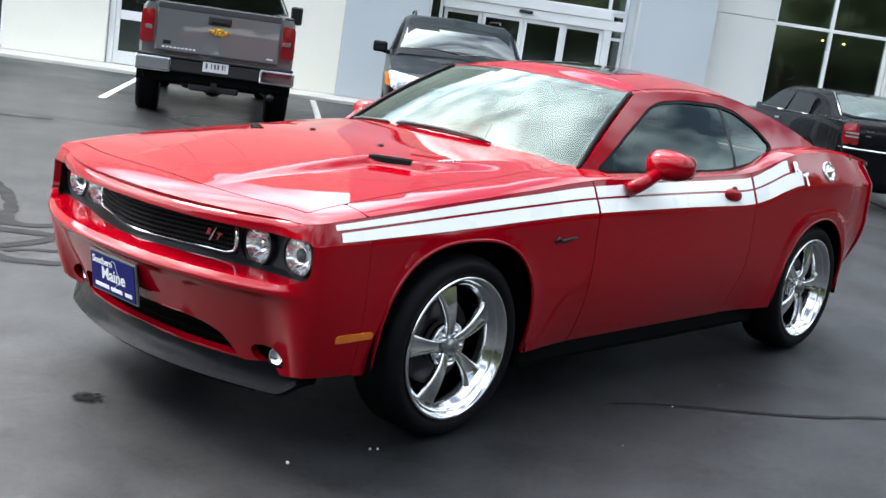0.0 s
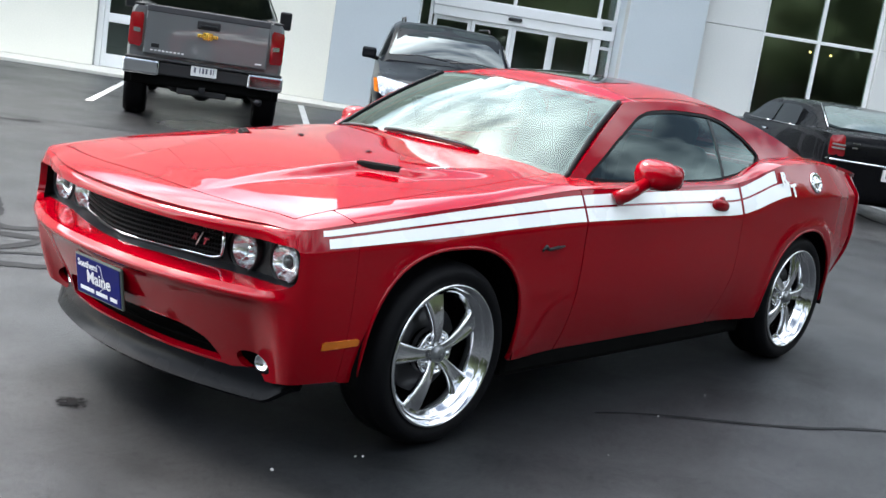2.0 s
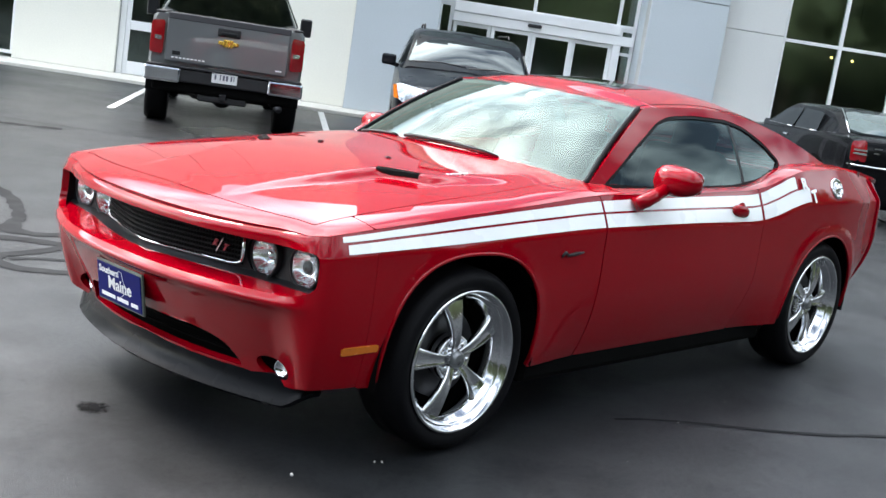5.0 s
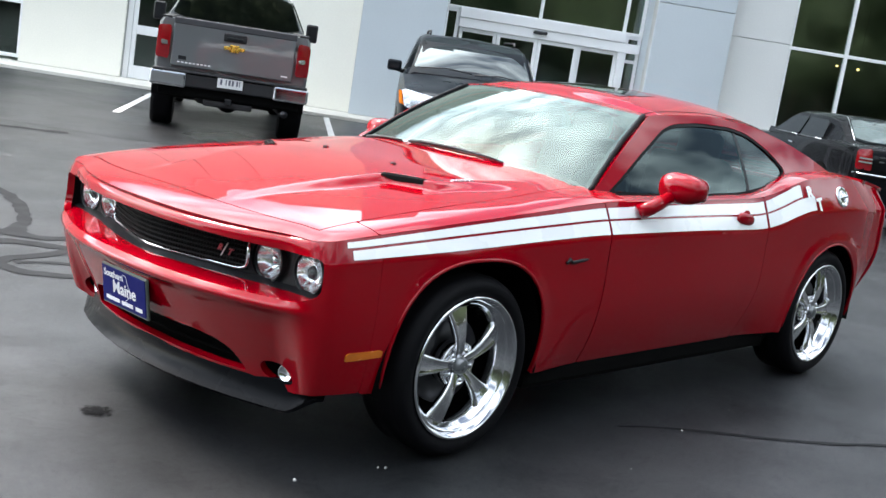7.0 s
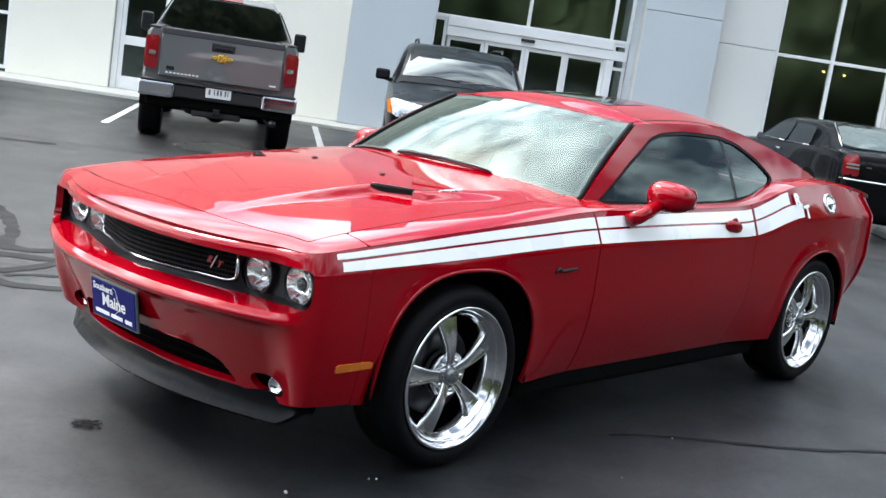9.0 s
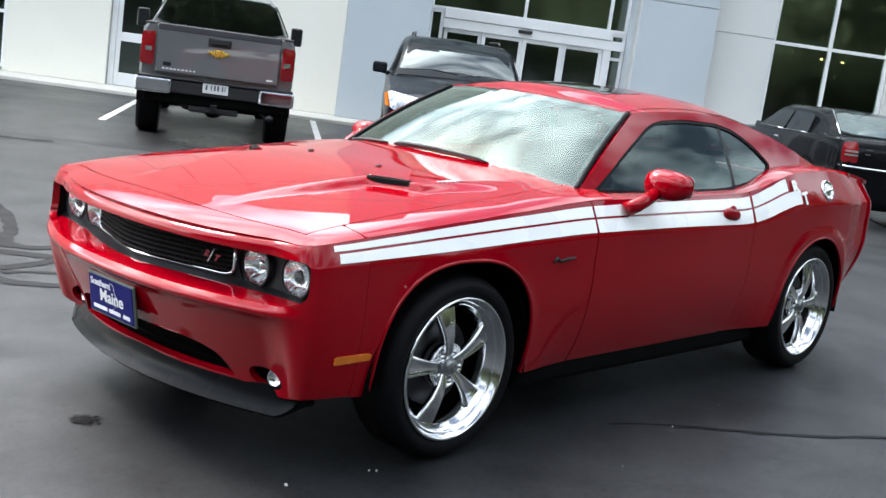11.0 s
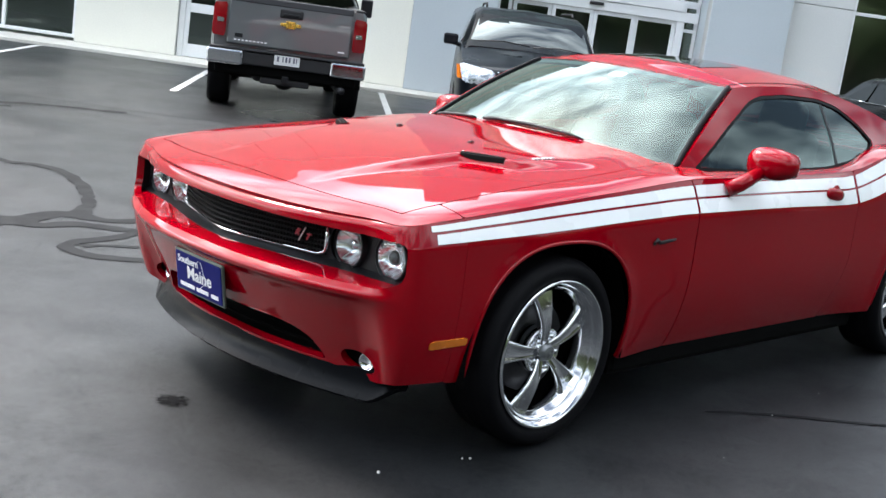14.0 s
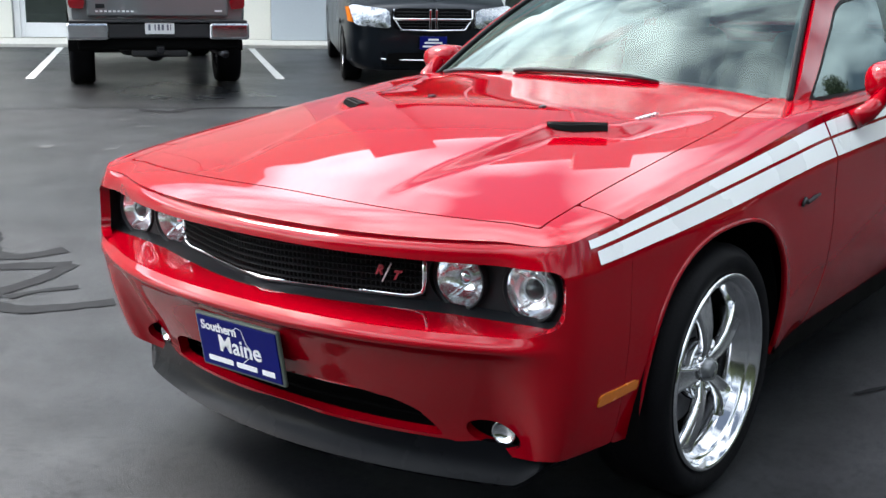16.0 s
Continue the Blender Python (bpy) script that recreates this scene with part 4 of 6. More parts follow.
lip_x = lambda y: float(np.interp(abs(y), [p[1] for p in loop[:60]], [p[0] for p in loop[:60]]))
front_edge = [(lip_x(y) + 0.135 - 0.065 * (abs(y) / 0.75) ** 1.5, y) for y in span(-0.75, 0.75, 0.075)]
rear_edge = [(0.66 + 0.155 * (abs(y) / 0.70) ** 2, y) for y in span(0.70, -0.70, 0.07)]
hood_out = polygon(front_edge + [(-0.17, 0.742), (0.3, 0.728)] + rear_edge + [(0.3, -0.728), (-0.17, -0.742)])
hx, hy = span(-0.96, 0.94, 0.0125), span(-0.92, 0.92, 0.0125)
v, f = sheet(lambda x, y: (x, y, deck_z(x, y)), hx, hy, hood_out, False, 0.014)
hood = link("hood", v, f, RED, coupe)
v, f = sheet(lambda x, y: (x, y, deck_z(x, y)), span(-0.96, -0.5, 0.01), hy, lambda x, y: min(deck(x, y) + 0.0015, -hood_out(x, y) - 0.005, -0.505 - x), False, 0.012)
link("nose_top", v, f, RED, bumper)
for k in (-1, 1):
    v, f = sheet(lambda x, y: (x, y * k, deck_z(x, y)), span(-0.55, 0.98, 0.02), span(0.6, 0.94, 0.0125), lambda x, y: min(deck(x, y) + 0.0015, -hood_out(x, y) - 0.005, x + 0.50, (0.96 - x), y - 0.66 - 0.1 * smooth(0.8, 0.95, x)), k < 0, 0.012)
    link("fender_top", v, f, RED, coupe)
v, f = sheet(lambda x, y: (x, y, deck_z(x, y) - 0.018), span(0.5, 0.98, 0.04), span(-0.8, 0.8, 0.05), None)
link("cowl", v, f, BLACK_PLASTIC, coupe, "black cowl under the wipers")

# greenhouse
glass_y = spline([(0.8, 0.752), (1.0, 0.785), (1.4, 0.815), (2.0, 0.83), (2.6, 0.815), (3.0, 0.79), (3.5, 0.74)])
roof_c = spline([(1.30, 1.385), (1.45, 1.413), (1.7, 1.44), (2.0, 1.452), (2.35, 1.438), (2.65, 1.388), (2.95, 1.303), (3.25, 1.194), (3.55, 1.108)])
roof_drop = spline([(1.3, 0.035), (1.6, 0.062), (2.0, 0.072), (2.6, 0.085), (3.0, 0.075), (3.5, 0.05)])
roof_e = lambda x: roof_c(x) - roof_drop(x)


def green_pt(x, z):
    t = z - 1.0
    return Vector((x, glass_y(x) - 0.46 * t - 0.42 * t * t, z))


roof_y = lambda x: green_pt(x, roof_e(x)).y
dlo = polygon([(0.935, 1.008), (1.25, 1.186), (1.50, 1.304), (1.62, 1.332), (1.84, 1.345), (2.15, 1.338), (2.32, 1.308), (2.485, 1.235), (2.61, 1.142), (2.55, 1.098), (2.32, 1.046), (2.04, 1.016), (1.5, 1.003)], 0.05)
ws_b = lambda t: Vector((0.70 + 0.155 * t * t, 0.742 * t, 1.035 - 0.022 * t * t))
ws_t = lambda t: Vector((1.30 + 0.12 * t * t, 0.575 * t, 1.383 - 0.028 * t * t))


def ws_pt(t, v, off=0.0):
    p = ws_b(t).lerp(ws_t(t), v)
    return p + Vector((-0.5, 0, 0.86)) * (0.035 * math.sin(math.pi * min(max(v, 0), 1)) * (1 - 0.5 * t * t) + off)


# the side of the roof with its pillars, from the windshield to the deck
edge_ws = [(ws_pt(1, v).x, ws_pt(1, v).z) for v in span(0, 1, 0.1)]
side_out = polygon([(0.83, 0.985)] + edge_ws + [(x, roof_e(x)) for x in span(1.5, 3.5, 0.1)] + [(3.55, 1.075), (3.3, 1.102), (2.65, 1.11), (2.45, 1.074), (2.25, 1.03), (2.05, 1.008), (1.5, 0.998)])
both("roof_side", green_pt, span(0.80, 3.56, 0.02), span(0.97, 1.42, 0.0125), lambda x, z: min(side_out(x, z) + 0.001, -dlo(x, z)), RED, coupe, 0.02)
belt_strip = lambda x, t: side_pt(x, belt(x) - 0.0005).lerp(green_pt(x, belt(x) + 0.012), t) + Vector((0, 0, 0.006 * math.sin(math.pi * t)))
both("belt_line", lambda x, t: belt_strip(x, t), span(0.80, 3.5, 0.05), span(0, 1, 0.2), None, RED, coupe, 0)
trim_in = lambda x, z: min(dlo(x, z) + 0.004, 0.015 - dlo(x, z))
both("window_trim", lambda x, z: green_pt(x, z) - Vector((0, 0.004, 0)), span(0.92, 2.66, 0.0125), span(0.98, 1.38, 0.01), trim_in, TRIM_BLACK, coupe, 0.008)
post = lambda z: 2.185 - 0.14 * (1.3 - z)
both("door_glass", lambda x, z: green_pt(x, z) - Vector((0, 0.012, 0)), span(0.92, 2.3, 0.04), span(0.98, 1.38, 0.03), lambda x, z: min(dlo(x, z), post(z) - 0.018 - x), SIDE_GLASS, coupe, 0.004)
both("quarter_glass", lambda x, z: green_pt(x, z) - Vector((0, 0.012, 0)), span(2.0, 2.66, 0.03), span(0.98, 1.38, 0.03), lambda x, z: min(dlo(x, z), x - post(z) - 0.006), SIDE_GLASS, coupe, 0.004)
both("window_post", lambda x, z: green_pt(x, z) - Vector((0, 0.010, 0)), span(2.0, 2.3, 0.01), span(0.98, 1.38, 0.03), lambda x, z: min(dlo(x, z), 0.012 - abs(x - post(z) + 0.006)), SATIN_BLACK, coupe, 0.01)


def roof_pt(x, t):
    return Vector((x, roof_y(x) * t, roof_c(x) - roof_drop(x) * abs(t) ** 2.4))


def roof_fn(x, t):
    p = roof_pt(x, t)
    if x < 1.55:  # the front edge follows the windshield
        q = ws_pt(t, 1.0)
        w = smooth(1.55, 1.30, x)
        p = Vector((1.55 + (q.x - 1.55) * (1.55 - x) / 0.25, p.y * (1 - w) + q.y * w, p.z * (1 - w) + q.z * w))
    return p


v, f = sheet(roof_fn, span(1.30, 2.9, 0.04), span(-1, 1, 0.04), None, False, 0.0)
roof = link("roof", v, f, RED, coupe)
v, f = sheet(lambda x, t: roof_fn(x, t) + Vector((0, 0, 0.002)), span(1.60, 1.92, 0.04), span(-0.50, 0.50, 0.08), None, False, 0.004)
link("sunroof", v, f, mk("dark_roof_glass", (0.01, 0.011, 0.013), 0.05, 0, 0.1, coat=0.5), roof, "dark glass sunroof panel")
v, f = sheet(lambda x, t: roof_pt(x, t) - Vector((0, 0, 0.004)), span(2.9, 3.5, 0.05), span(-1, 1, 0.1), None, False, 0.0)
link("rear_window", v, f, DARK_GLASS, coupe)
v, f = sheet(lambda x, y: (x, y, belt(x) + 0.012 + 0.02 * (1 - (y / 0.9) ** 2)), span(3.4, 4.0, 0.03), span(-0.86, 0.86, 0.04), lambda x, y: side_pt(x, belt(x)).y + 0.001 - abs(y), False, 0.02)
link("trunk_lid", v, f, RED, coupe)
box("spoiler", 3.80, 3.95, -0.55, 0.55, 1.015, 1.050, RED, coupe, 0.014)
for k in (-1, 1):  # roof gutter seam
    tube("roof_seam", [roof_fn(x, 0.93 * k) + Vector((0, 0, 0.0005)) for x in span(1.42, 2.8, 0.06)], 0.0022, BLACK_PLASTIC, roof, 6)
v, f = sheet(lambda t, q: ws_pt(t, q), span(-1, 1, 0.05), span(0, 1, 0.05), None, True, 0.0)
windshield = link("windshield", v, f, WINDSHIELD, coupe)
windshield.visible_shadow = False
frit = lambda t, q: 0.03 - min((1 - abs(t)) * 0.7, q * 0.55, (1 - q) * 0.5)
v, f = sheet(lambda t, q: ws_pt(t, q, -0.006), span(-1, 1, 0.03), span(0, 1, 0.03), frit, True, 0.0)
link("windshield_border", v, f, SATIN_BLACK, windshield)
v, f = sheet(lambda t, q: ws_pt(t, q, -0.004), span(-0.22, -0.09, 0.03), span(0.84, 0.92, 0.02), None, True, 0.0)
for k in (-1, 1):
    tube("windshield_seal", [ws_pt(k, q, 0.001) for q in span(0, 1, 0.05)], 0.012, TRIM_BLACK, windshield, 8)
link("sticker", v, f, STICKER, windshield, "pale inspection sticker behind the glass")

# lamps, grille, chin and plate of the coupe
def lamp(y, big):
    x = face_x(abs(y))
    m = Matrix.Translation((x, y, 0.722))
    ob = lathe("headlight", [(0.079, 0.03), (0.080, -0.008), (0.074, -0.010), (0.070, 0.0), (0.069, 0.03)], SATIN_BLACK, coupe, 40, "round clear headlamp with a chrome bowl", m, "x")
    lathe("bowl", [(0.072, -0.004), (0.067, 0.004), (0.060, 0.020), (0.048, 0.032), (0.030, 0.040), (0.0, 0.043)], REFLECTOR, ob, 40, "", m, "x")
    lathe("projector", [(0.032, 0.065), (0.034, 0.012), (0.030, 0.006), (0.027, 0.012), (0.016, 0.004), (0.0, 0.001)] if big else [(0.020, 0.065), (0.021, 0.02), (0.012, 0.014), (0.0, 0.013)], CHROME, ob, 28, "", m, "x")
    if big:
        lathe("projector_lens", [(0.0, -0.006), (0.014, -0.003), (0.025, 0.006), (0.026, 0.012)], DARK_GLASS, ob, 24, "", m, "x")
    for k in range(4):
        an = radians(35 + 90 * k)
        tube("rib", [m @ Vector((0.028, 0.03 * math.cos(an), 0.03 * math.sin(an))), m @ Vector((0.004, 0.066 * math.cos(an), 0.066 * math.sin(an)))], 0.003, REFLECTOR, ob, 5)
    lens = lathe("lens", [(0.0, -0.022), (0.025, -0.021), (0.05, -0.017), (0.070, -0.010), (0.0745, 0.0)], CLEAR_LENS, ob, 40, "", m, "x")
    lens.visible_shadow = False


for y in lamp_y:
    lamp(y, abs(y) > 0.6)

GR = 0.452
v, f = sheet(lambda y, z: (face_x(abs(y)) - 0.002, y, z), span(-GR, GR, 0.03), span(0.668, 0.797, 0.02), None, True, 0.0)
grille = link("grille", v, f, BLACK_HOLE, coupe, "black mesh grille in a chrome frame")
for z in span(0.682, 0.788, 0.0177):
    v, f = sheet(lambda y, t: (face_x(abs(y)) - 0.004 - 0.010 * math.sin(math.pi * t), y, z - 0.003 + 0.006 * t), span(-GR + 0.005, GR - 0.005, 0.03), span(0, 1, 0.25), None, True)
    link("slat", v, f, GRILLE_BLACK, grille)
bars_v, bars_f = [], []
for y in span(-GR + 0.012, GR - 0.012, 0.0125):
    x, k = face_x(abs(y)), len(bars_v)
    for dx, dy in ((-0.002, -0.001), (-0.006, -0.001), (-0.006, 0.001), (-0.002, 0.001)):
        bars_v += [(x + dx, y + dy, 0.670), (x + dx, y + dy, 0.795)]
    bars_f += [(k + 2 * i, k + 2 * i + 2, k + 2 * i + 3, k + 2 * i + 1) for i in range(3)]
link("grille_mesh", bars_v, bars_f, GRILLE_BLACK, grille, "", False)
rim_pts = [(face_x(GR) - 0.006, GR, 0.790), (face_x(GR) - 0.006, GR, 0.72), (face_x(GR) - 0.006, GR - 0.001, 0.69)]
rim_pts += [(face_x(GR - 0.012 * k) - 0.006, GR - 0.006 - 0.011 * k, 0.678 - 0.0045 * k) for k in range(3)]
rim_pts += [(face_x(y) - 0.006, y, 0.6665) for y in span(GR - 0.05, 0.02, 0.03)]
rim_pts = rim_pts + [(face_x(0) - 0.006, 0, 0.6665)] + [(x, -y, z) for x, y, z in reversed(rim_pts)]
tube("chrome_frame", rim_pts, 0.0065, CHROME, grille, 8, "thin chrome grille surround")
badge_m = Matrix.Translation((face_x(0.365) - 0.018, -0.362, 0.724)) @ Matrix(((0, 0, -1, 0), (-1, 0, 0, 0), (0, 1, 0, 0), (0, 0, 0, 1))) @ pose(0, 0, 0, 0, 14, 0)
words("R", 0.033, BADGE_RED, grille, badge_m @ Matrix.Translation((-0.022, 0.005, 0)), "badge", 0.003, 0.45, label="small red trim badge", bold=0.001)
words("T", 0.033, BADGE_RED, grille, badge_m @ Matrix.Translation((0.024, -0.005, 0)), "badge", 0.003, 0.45, label="small red trim badge", bold=0.001)
tube("badge_slash", [badge_m @ Vector((-0.012, -0.024, 0)), badge_m @ Vector((0.014, 0.026, 0))], 0.0025, PLATE_WHITE, grille, 6)

# lower intake, chin spoiler, fog lamps
v, f = sheet(lambda y, z: (-0.70 + 0.30 * y * y, y, z), span(-0.62, 0.62, 0.05), span(0.25, 0.50, 0.03), None, True)
intake = link("lower_intake", v, f, BLACK_HOLE, coupe)
for z in (0.335, 0.37, 0.40):
    tube("intake_bar", [(-0.745 + 0.30 * y * y, y, z) for y in span(-0.48, 0.48, 0.08)], 0.005, BLACK_HOLE, intake, 6)


def chin_pt(y, t):
    """The chin spoiler: a lip sloping forward and down, closing up at its ends."""
    q = smooth(0.69, 0.80, abs(y))
    lean = t**2.4
    x = (-0.791 + 0.30 * y * y) * (1 - lean) + (-0.830 + 0.30 * y * y + 0.03 * q) * lean
    z = (0.304 - 0.016 * q) * (1 - t) + (0.208 + 0.070 * q) * t
    return Vector((x, y, z))


v, f = sheet(lambda y, t: chin_pt(y, t), span(-0.80, 0.80, 0.02), span(0, 1, 0.08), None, False, 0.018)
link("chin_spoiler", v, f, GREY_LIP, coupe, "dark grey urethane chin spoiler")
for k in (-1, 1):
    c = front_pt(k * 0.757, 0.331)
    m = Matrix.Translation((c.x + 0.006, c.y - 0.012 * k, c.z)) @ pose(0, 0, 0, 0, 0, -k * 12)
    ob = lathe("fog_light", [(0.033, 0.03), (0.033, 0.010), (0.030, 0.006), (0.027, 0.009), (0.018, 0.015), (0.007, 0.018), (0.0, 0.018)], POLISHED, coupe, 28, "round fog lamp", m, "x")
    v, f = sheet(lambda u, z: front_pt(k * u, z, -0.035), span(0.62, 0.83, 0.02), span(0.27, 0.39, 0.02), None, k > 0)
    link("housing", v, f, BLACK_HOLE, ob)
    v, f = sheet(lambda x, z: (lambda p: Vector((p.x, p.y * k, p.z)))(side_pt(x, z, 0.005)), span(-0.605, -0.44, 0.015), span(0.430, 0.475, 0.008), lambda x, z: min(x + 0.600, -0.446 - x, z - (0.436 + 0.06 * (x + 0.60)), 0.466 + 0.03 * (x + 0.6) - z), k > 0, 0.008)
    link("side_marker", v, f, AMBER, coupe, "amber side marker")

plate_m = Matrix.Translation((-0.915, 0.032, 0.479)) @ pose(0, 0, 0, 0, -9.2, 0)
plate = box("number_plate", 0.002, 0.014, -0.160, 0.160, -0.082, 0.082, PLATE_FRAME, coupe, 0.006, "blue dealer plate with white lettering", m=plate_m)
box("plate_face", -0.001, 0.004, -0.151, 0.151, -0.073, 0.073, PLATE_BLUE, plate, 0.002, m=plate_m)
box("plate_bracket", 0.012, 0.03, -0.13, 0.13, -0.07, 0.080, PLATE_FRAME, plate, 0.008, m=plate_m)
flat = Matrix(((0, 0, -1, 0), (-1, 0, 0, 0), (0, 1, 0, 0), (0, 0, 0, 1)))
words("Southern", 0.037, PLATE_WHITE, plate, plate_m @ Matrix.Translation((-0.0015, 0.068, 0.046)) @ flat, depth=0.0006, bold=0.0010)
words("Maine", 0.068, PLATE_WHITE, plate, plate_m @ Matrix.Translation((-0.0015, -0.005, 0.000)) @ flat, depth=0.0008, bold=0.0012)
for y0, y1 in ((0.125, 0.030), (0.016, -0.062), (-0.082, -0.128)):
    box("lettering_bar", -0.0025, -0.001, y1, y0, -0.058, -0.043, PLATE_WHITE, plate, m=plate_m)
outline = [(0.012, 0.050), (-0.004, 0.062), (-0.022, 0.058), (-0.034, 0.020), (-0.052, 0.004), (-0.036, -0.022), (-0.012, -0.040), (0.006, -0.060)]
tube("map_outline", [plate_m @ Vector((-0.0015, y, z)) for y, z in outline], 0.0011, PLATE_WHITE, plate, 5)

# stripes
st_top = spline([(-0.64, 0.858), (0, 0.919), (0.4, 0.948), (0.82, 0.974), (1.5, 0.985), (2.05, 0.992), (2.16, 1.001), (2.35, 1.045), (2.5, 1.085), (2.64, 1.100)])
st_bot = spline([(-0.62, 0.801), (0, 0.834), (0.4, 0.855), (0.76, 0.868), (1.5, 0.872), (2.05, 0.868), (2.16, 0.874), (2.3, 0.896), (2.44, 0.930), (2.62, 0.962), (2.8, 0.972)])
st_mid = lambda x: st_bot(x) + (0.60 - 0.055 * smooth(-0.6, 0.9, x)) * (st_top(x) - st_bot(x))
for lo, hi, x0, x1 in ((st_bot, lambda x: st_mid(x) - 0.0045, -0.625, 2.645), (lambda x: st_mid(x) + 0.0045, st_top, -0.645, 2.52)):
    for a, b in ((x0, 0.786), (0.800, 2.150), (2.172, x1)):
        both("stripe", lambda x, t: side_pt(x, lo(x) + (hi(x) - lo(x)) * t, 0.003), span(a, b, 0.02), span(0, 1, 0.125), None, WHITE_STRIPE, coupe, 0, "white vinyl stripe")
for text, x, z in (("R", 2.582, 1.050), ("T", 2.668, 0.990)):
    p = side_pt(x, z, 0.012)
    words(text, 0.092, WHITE_STRIPE, coupe, Matrix.Translation((p.x, -p.y, p.z)) @ Matrix(((1, 0, 0, 0), (0, 0, -1, 0), (0, 1, 0, 0), (0, 0, 0, 1))) @ pose(0, 0, 0, -28, 0, 8), "stripe_letter", 0.0008, 0.15, bold=0.004)

# scoops, nozzles, wipers, mirrors, handles, filler
for k in (-1, 1):
    a, b = Vector((-0.035, 0.358 * k, 0.0)), Vector((0.062, 0.512 * k, 0.0))
    c, d = (a + b) / 2, (b - a).normalized()
    n = Vector((d.y, -d.x, 0)) * (1 if d.y > 0 else -1)
    z = deck_z(c.x + 0.05, abs(c.y) - 0.03)
    m = Matrix((( d.x, n.x, 0, c.x), (d.y, n.y, 0, c.y), (0, 0, 1, z), (0, 0, 0, 1)))
    def slot_pt(u, w, off=0.004):
        p = c + d * u + n * w
        return Vector((p.x, p.y, deck_z(p.x, abs(p.y)) + off))

    v, f = sheet(slot_pt, span(-0.088, 0.088, 0.011), span(-0.020, 0.018, 0.006), None, k > 0, 0.0)
    scoop = link("hood_scoop", v, f, BLACK_HOLE, hood, "dark air slot in the hood")
    tube("scoop_rim", [slot_pt(u, 0.019, 0.001) for u in span(-0.09, 0.09, 0.015)], 0.0045, RED, scoop, 8)
    for q in (-0.008, 0.004):
        tube("scoop_bar", [slot_pt(u, q, 0.003) for u in span(-0.086, 0.086, 0.02)], 0.0018, GRILLE_BLACK, scoop, 5)
    nz = deck_z(0.16, 0.22)
    box("washer_nozzle", 0.148, 0.172, 0.22 * k - 0.009, 0.22 * k + 0.009, nz - 0.004, nz + 0.007, BLACK_PLASTIC, hood, 0.004)
    for i in range(5 if k < 0 else 0):
        x = 0.197 + 0.026 * i
        box("hood_badge", x, x + 0.019, k * 0.537 - 0.004, k * 0.537 + 0.012, deck_z(x, 0.54) - 0.004, deck_z(x, 0.54) + 0.006, PAINTED_ALLOY, hood, 0.002)
    p = side_pt(0.565, 0.766, 0.0)
    tube("side_badge", [(0.50, k * (p.y + 0.004), 0.757), (0.52, k * (p.y + 0.005), 0.773), (0.54, k * (p.y + 0.005), 0.760), (0.60, k * (p.y + 0.005), 0.766), (0.645, k * (p.y + 0.004), 0.769)], [0.006, 0.008, 0.006, 0.007, 0.004], BLACK_PLASTIC, coupe, 6, "dark script badge")
    # mirror
    bm = bmesh.new()
    bmesh.ops.create_uvsphere(bm, u_segments=28, v_segments=16, radius=1.0)
    for w in bm.verts:
        x, y, zz = w.co
        back = 0.045 if x > 0 else 0.085
        sq = lambda q: math.copysign(abs(q) ** 0.8, q)
        w.co = Vector((sq(x) * back, sq(y) * 0.112, sq(zz) * 0.069 * (1 - 0.15 * y * k))) * (0.85 if k > 0 else 1.0)
    mm = Matrix.Translation((1.22, 0.985 * k, 1.075 if k < 0 else 1.045)) @ pose(0, 0, 0, 0, 0, -8 * k)
    mirror = part("mirror", bm, RED, coupe, "", True, mm)
    v, f = sheet(lambda y, q: mm @ Vector((0.0465, y, q)), span(-0.1, 0.1, 0.02), span(-0.055, 0.055, 0.015), lambda y, q: 1 - (y / 0.098) ** 4 - (q / 0.056) ** 4, False, 0.004)
    link("mirror_glass", v, f, CHROME, mirror)
    tube("mirror_arm", [(1.02, 0.905 * k, 0.955), (1.05, 0.945 * k, 0.985), (1.15, 0.965 * k, 1.035)], [0.036, 0.032, 0.03], RED, mirror, 12)
    # door handle
    p = side_pt(1.93, 0.925)
    bm = bmesh.new()
    bmesh.ops.create_uvsphere(bm, u_segments=20, v_segments=12, radius=1.0)
    for w in bm.verts:
        w.co = Vector((math.copysign(abs(w.co.x) ** 0.75, w.co.x) * 0.078, w.co.y * 0.022, math.copysign(abs(w.co.z) ** 0.8, w.co.z) * 0.030))
    part("handle", bm, RED, doors[0 if k < 0 else 1], "red door handle", True, Matrix.Translation((1.935, k * (p.y + 0.012), 0.918)) @ pose(0, 0, 0, 0, 8, 0))
    lathe("handle_cup", [(0.050, 0.0), (0.044, -0.004), (0.0, -0.006)], RED, doors[0 if k < 0 else 1], 20, "", Matrix.Translation((1.945, k * (p.y + 0.006), 0.912)))
p = side_pt(2.96, 1.032)
cap_m = Matrix.Translation((2.96, -p.y - 0.004, 1.032)) @ pose(0, 0, 0, -24, 0, -3) @ Matrix.Scale(0.74, 4)
cap = lathe("filler_cap", [(0.080, 0.01), (0.080, -0.004), (0.072, -0.010), (0.064, -0.006), (0.060, -0.003), (0.030, -0.004), (0.028, -0.009), (0.0, -0.010)], CHROME, coupe, 36, "chrome filler cap", cap_m)
for k in range(8):
    an = 2 * math.pi * k / 8
    lathe("bolt", [(0.006, 0.0), (0.006, -0.006), (0.0, -0.007)], SATIN_BLACK, cap, 8, "", cap_m @ Matrix.Translation((0.068 * math.cos(an), -0.006, 0.068 * math.sin(an))))
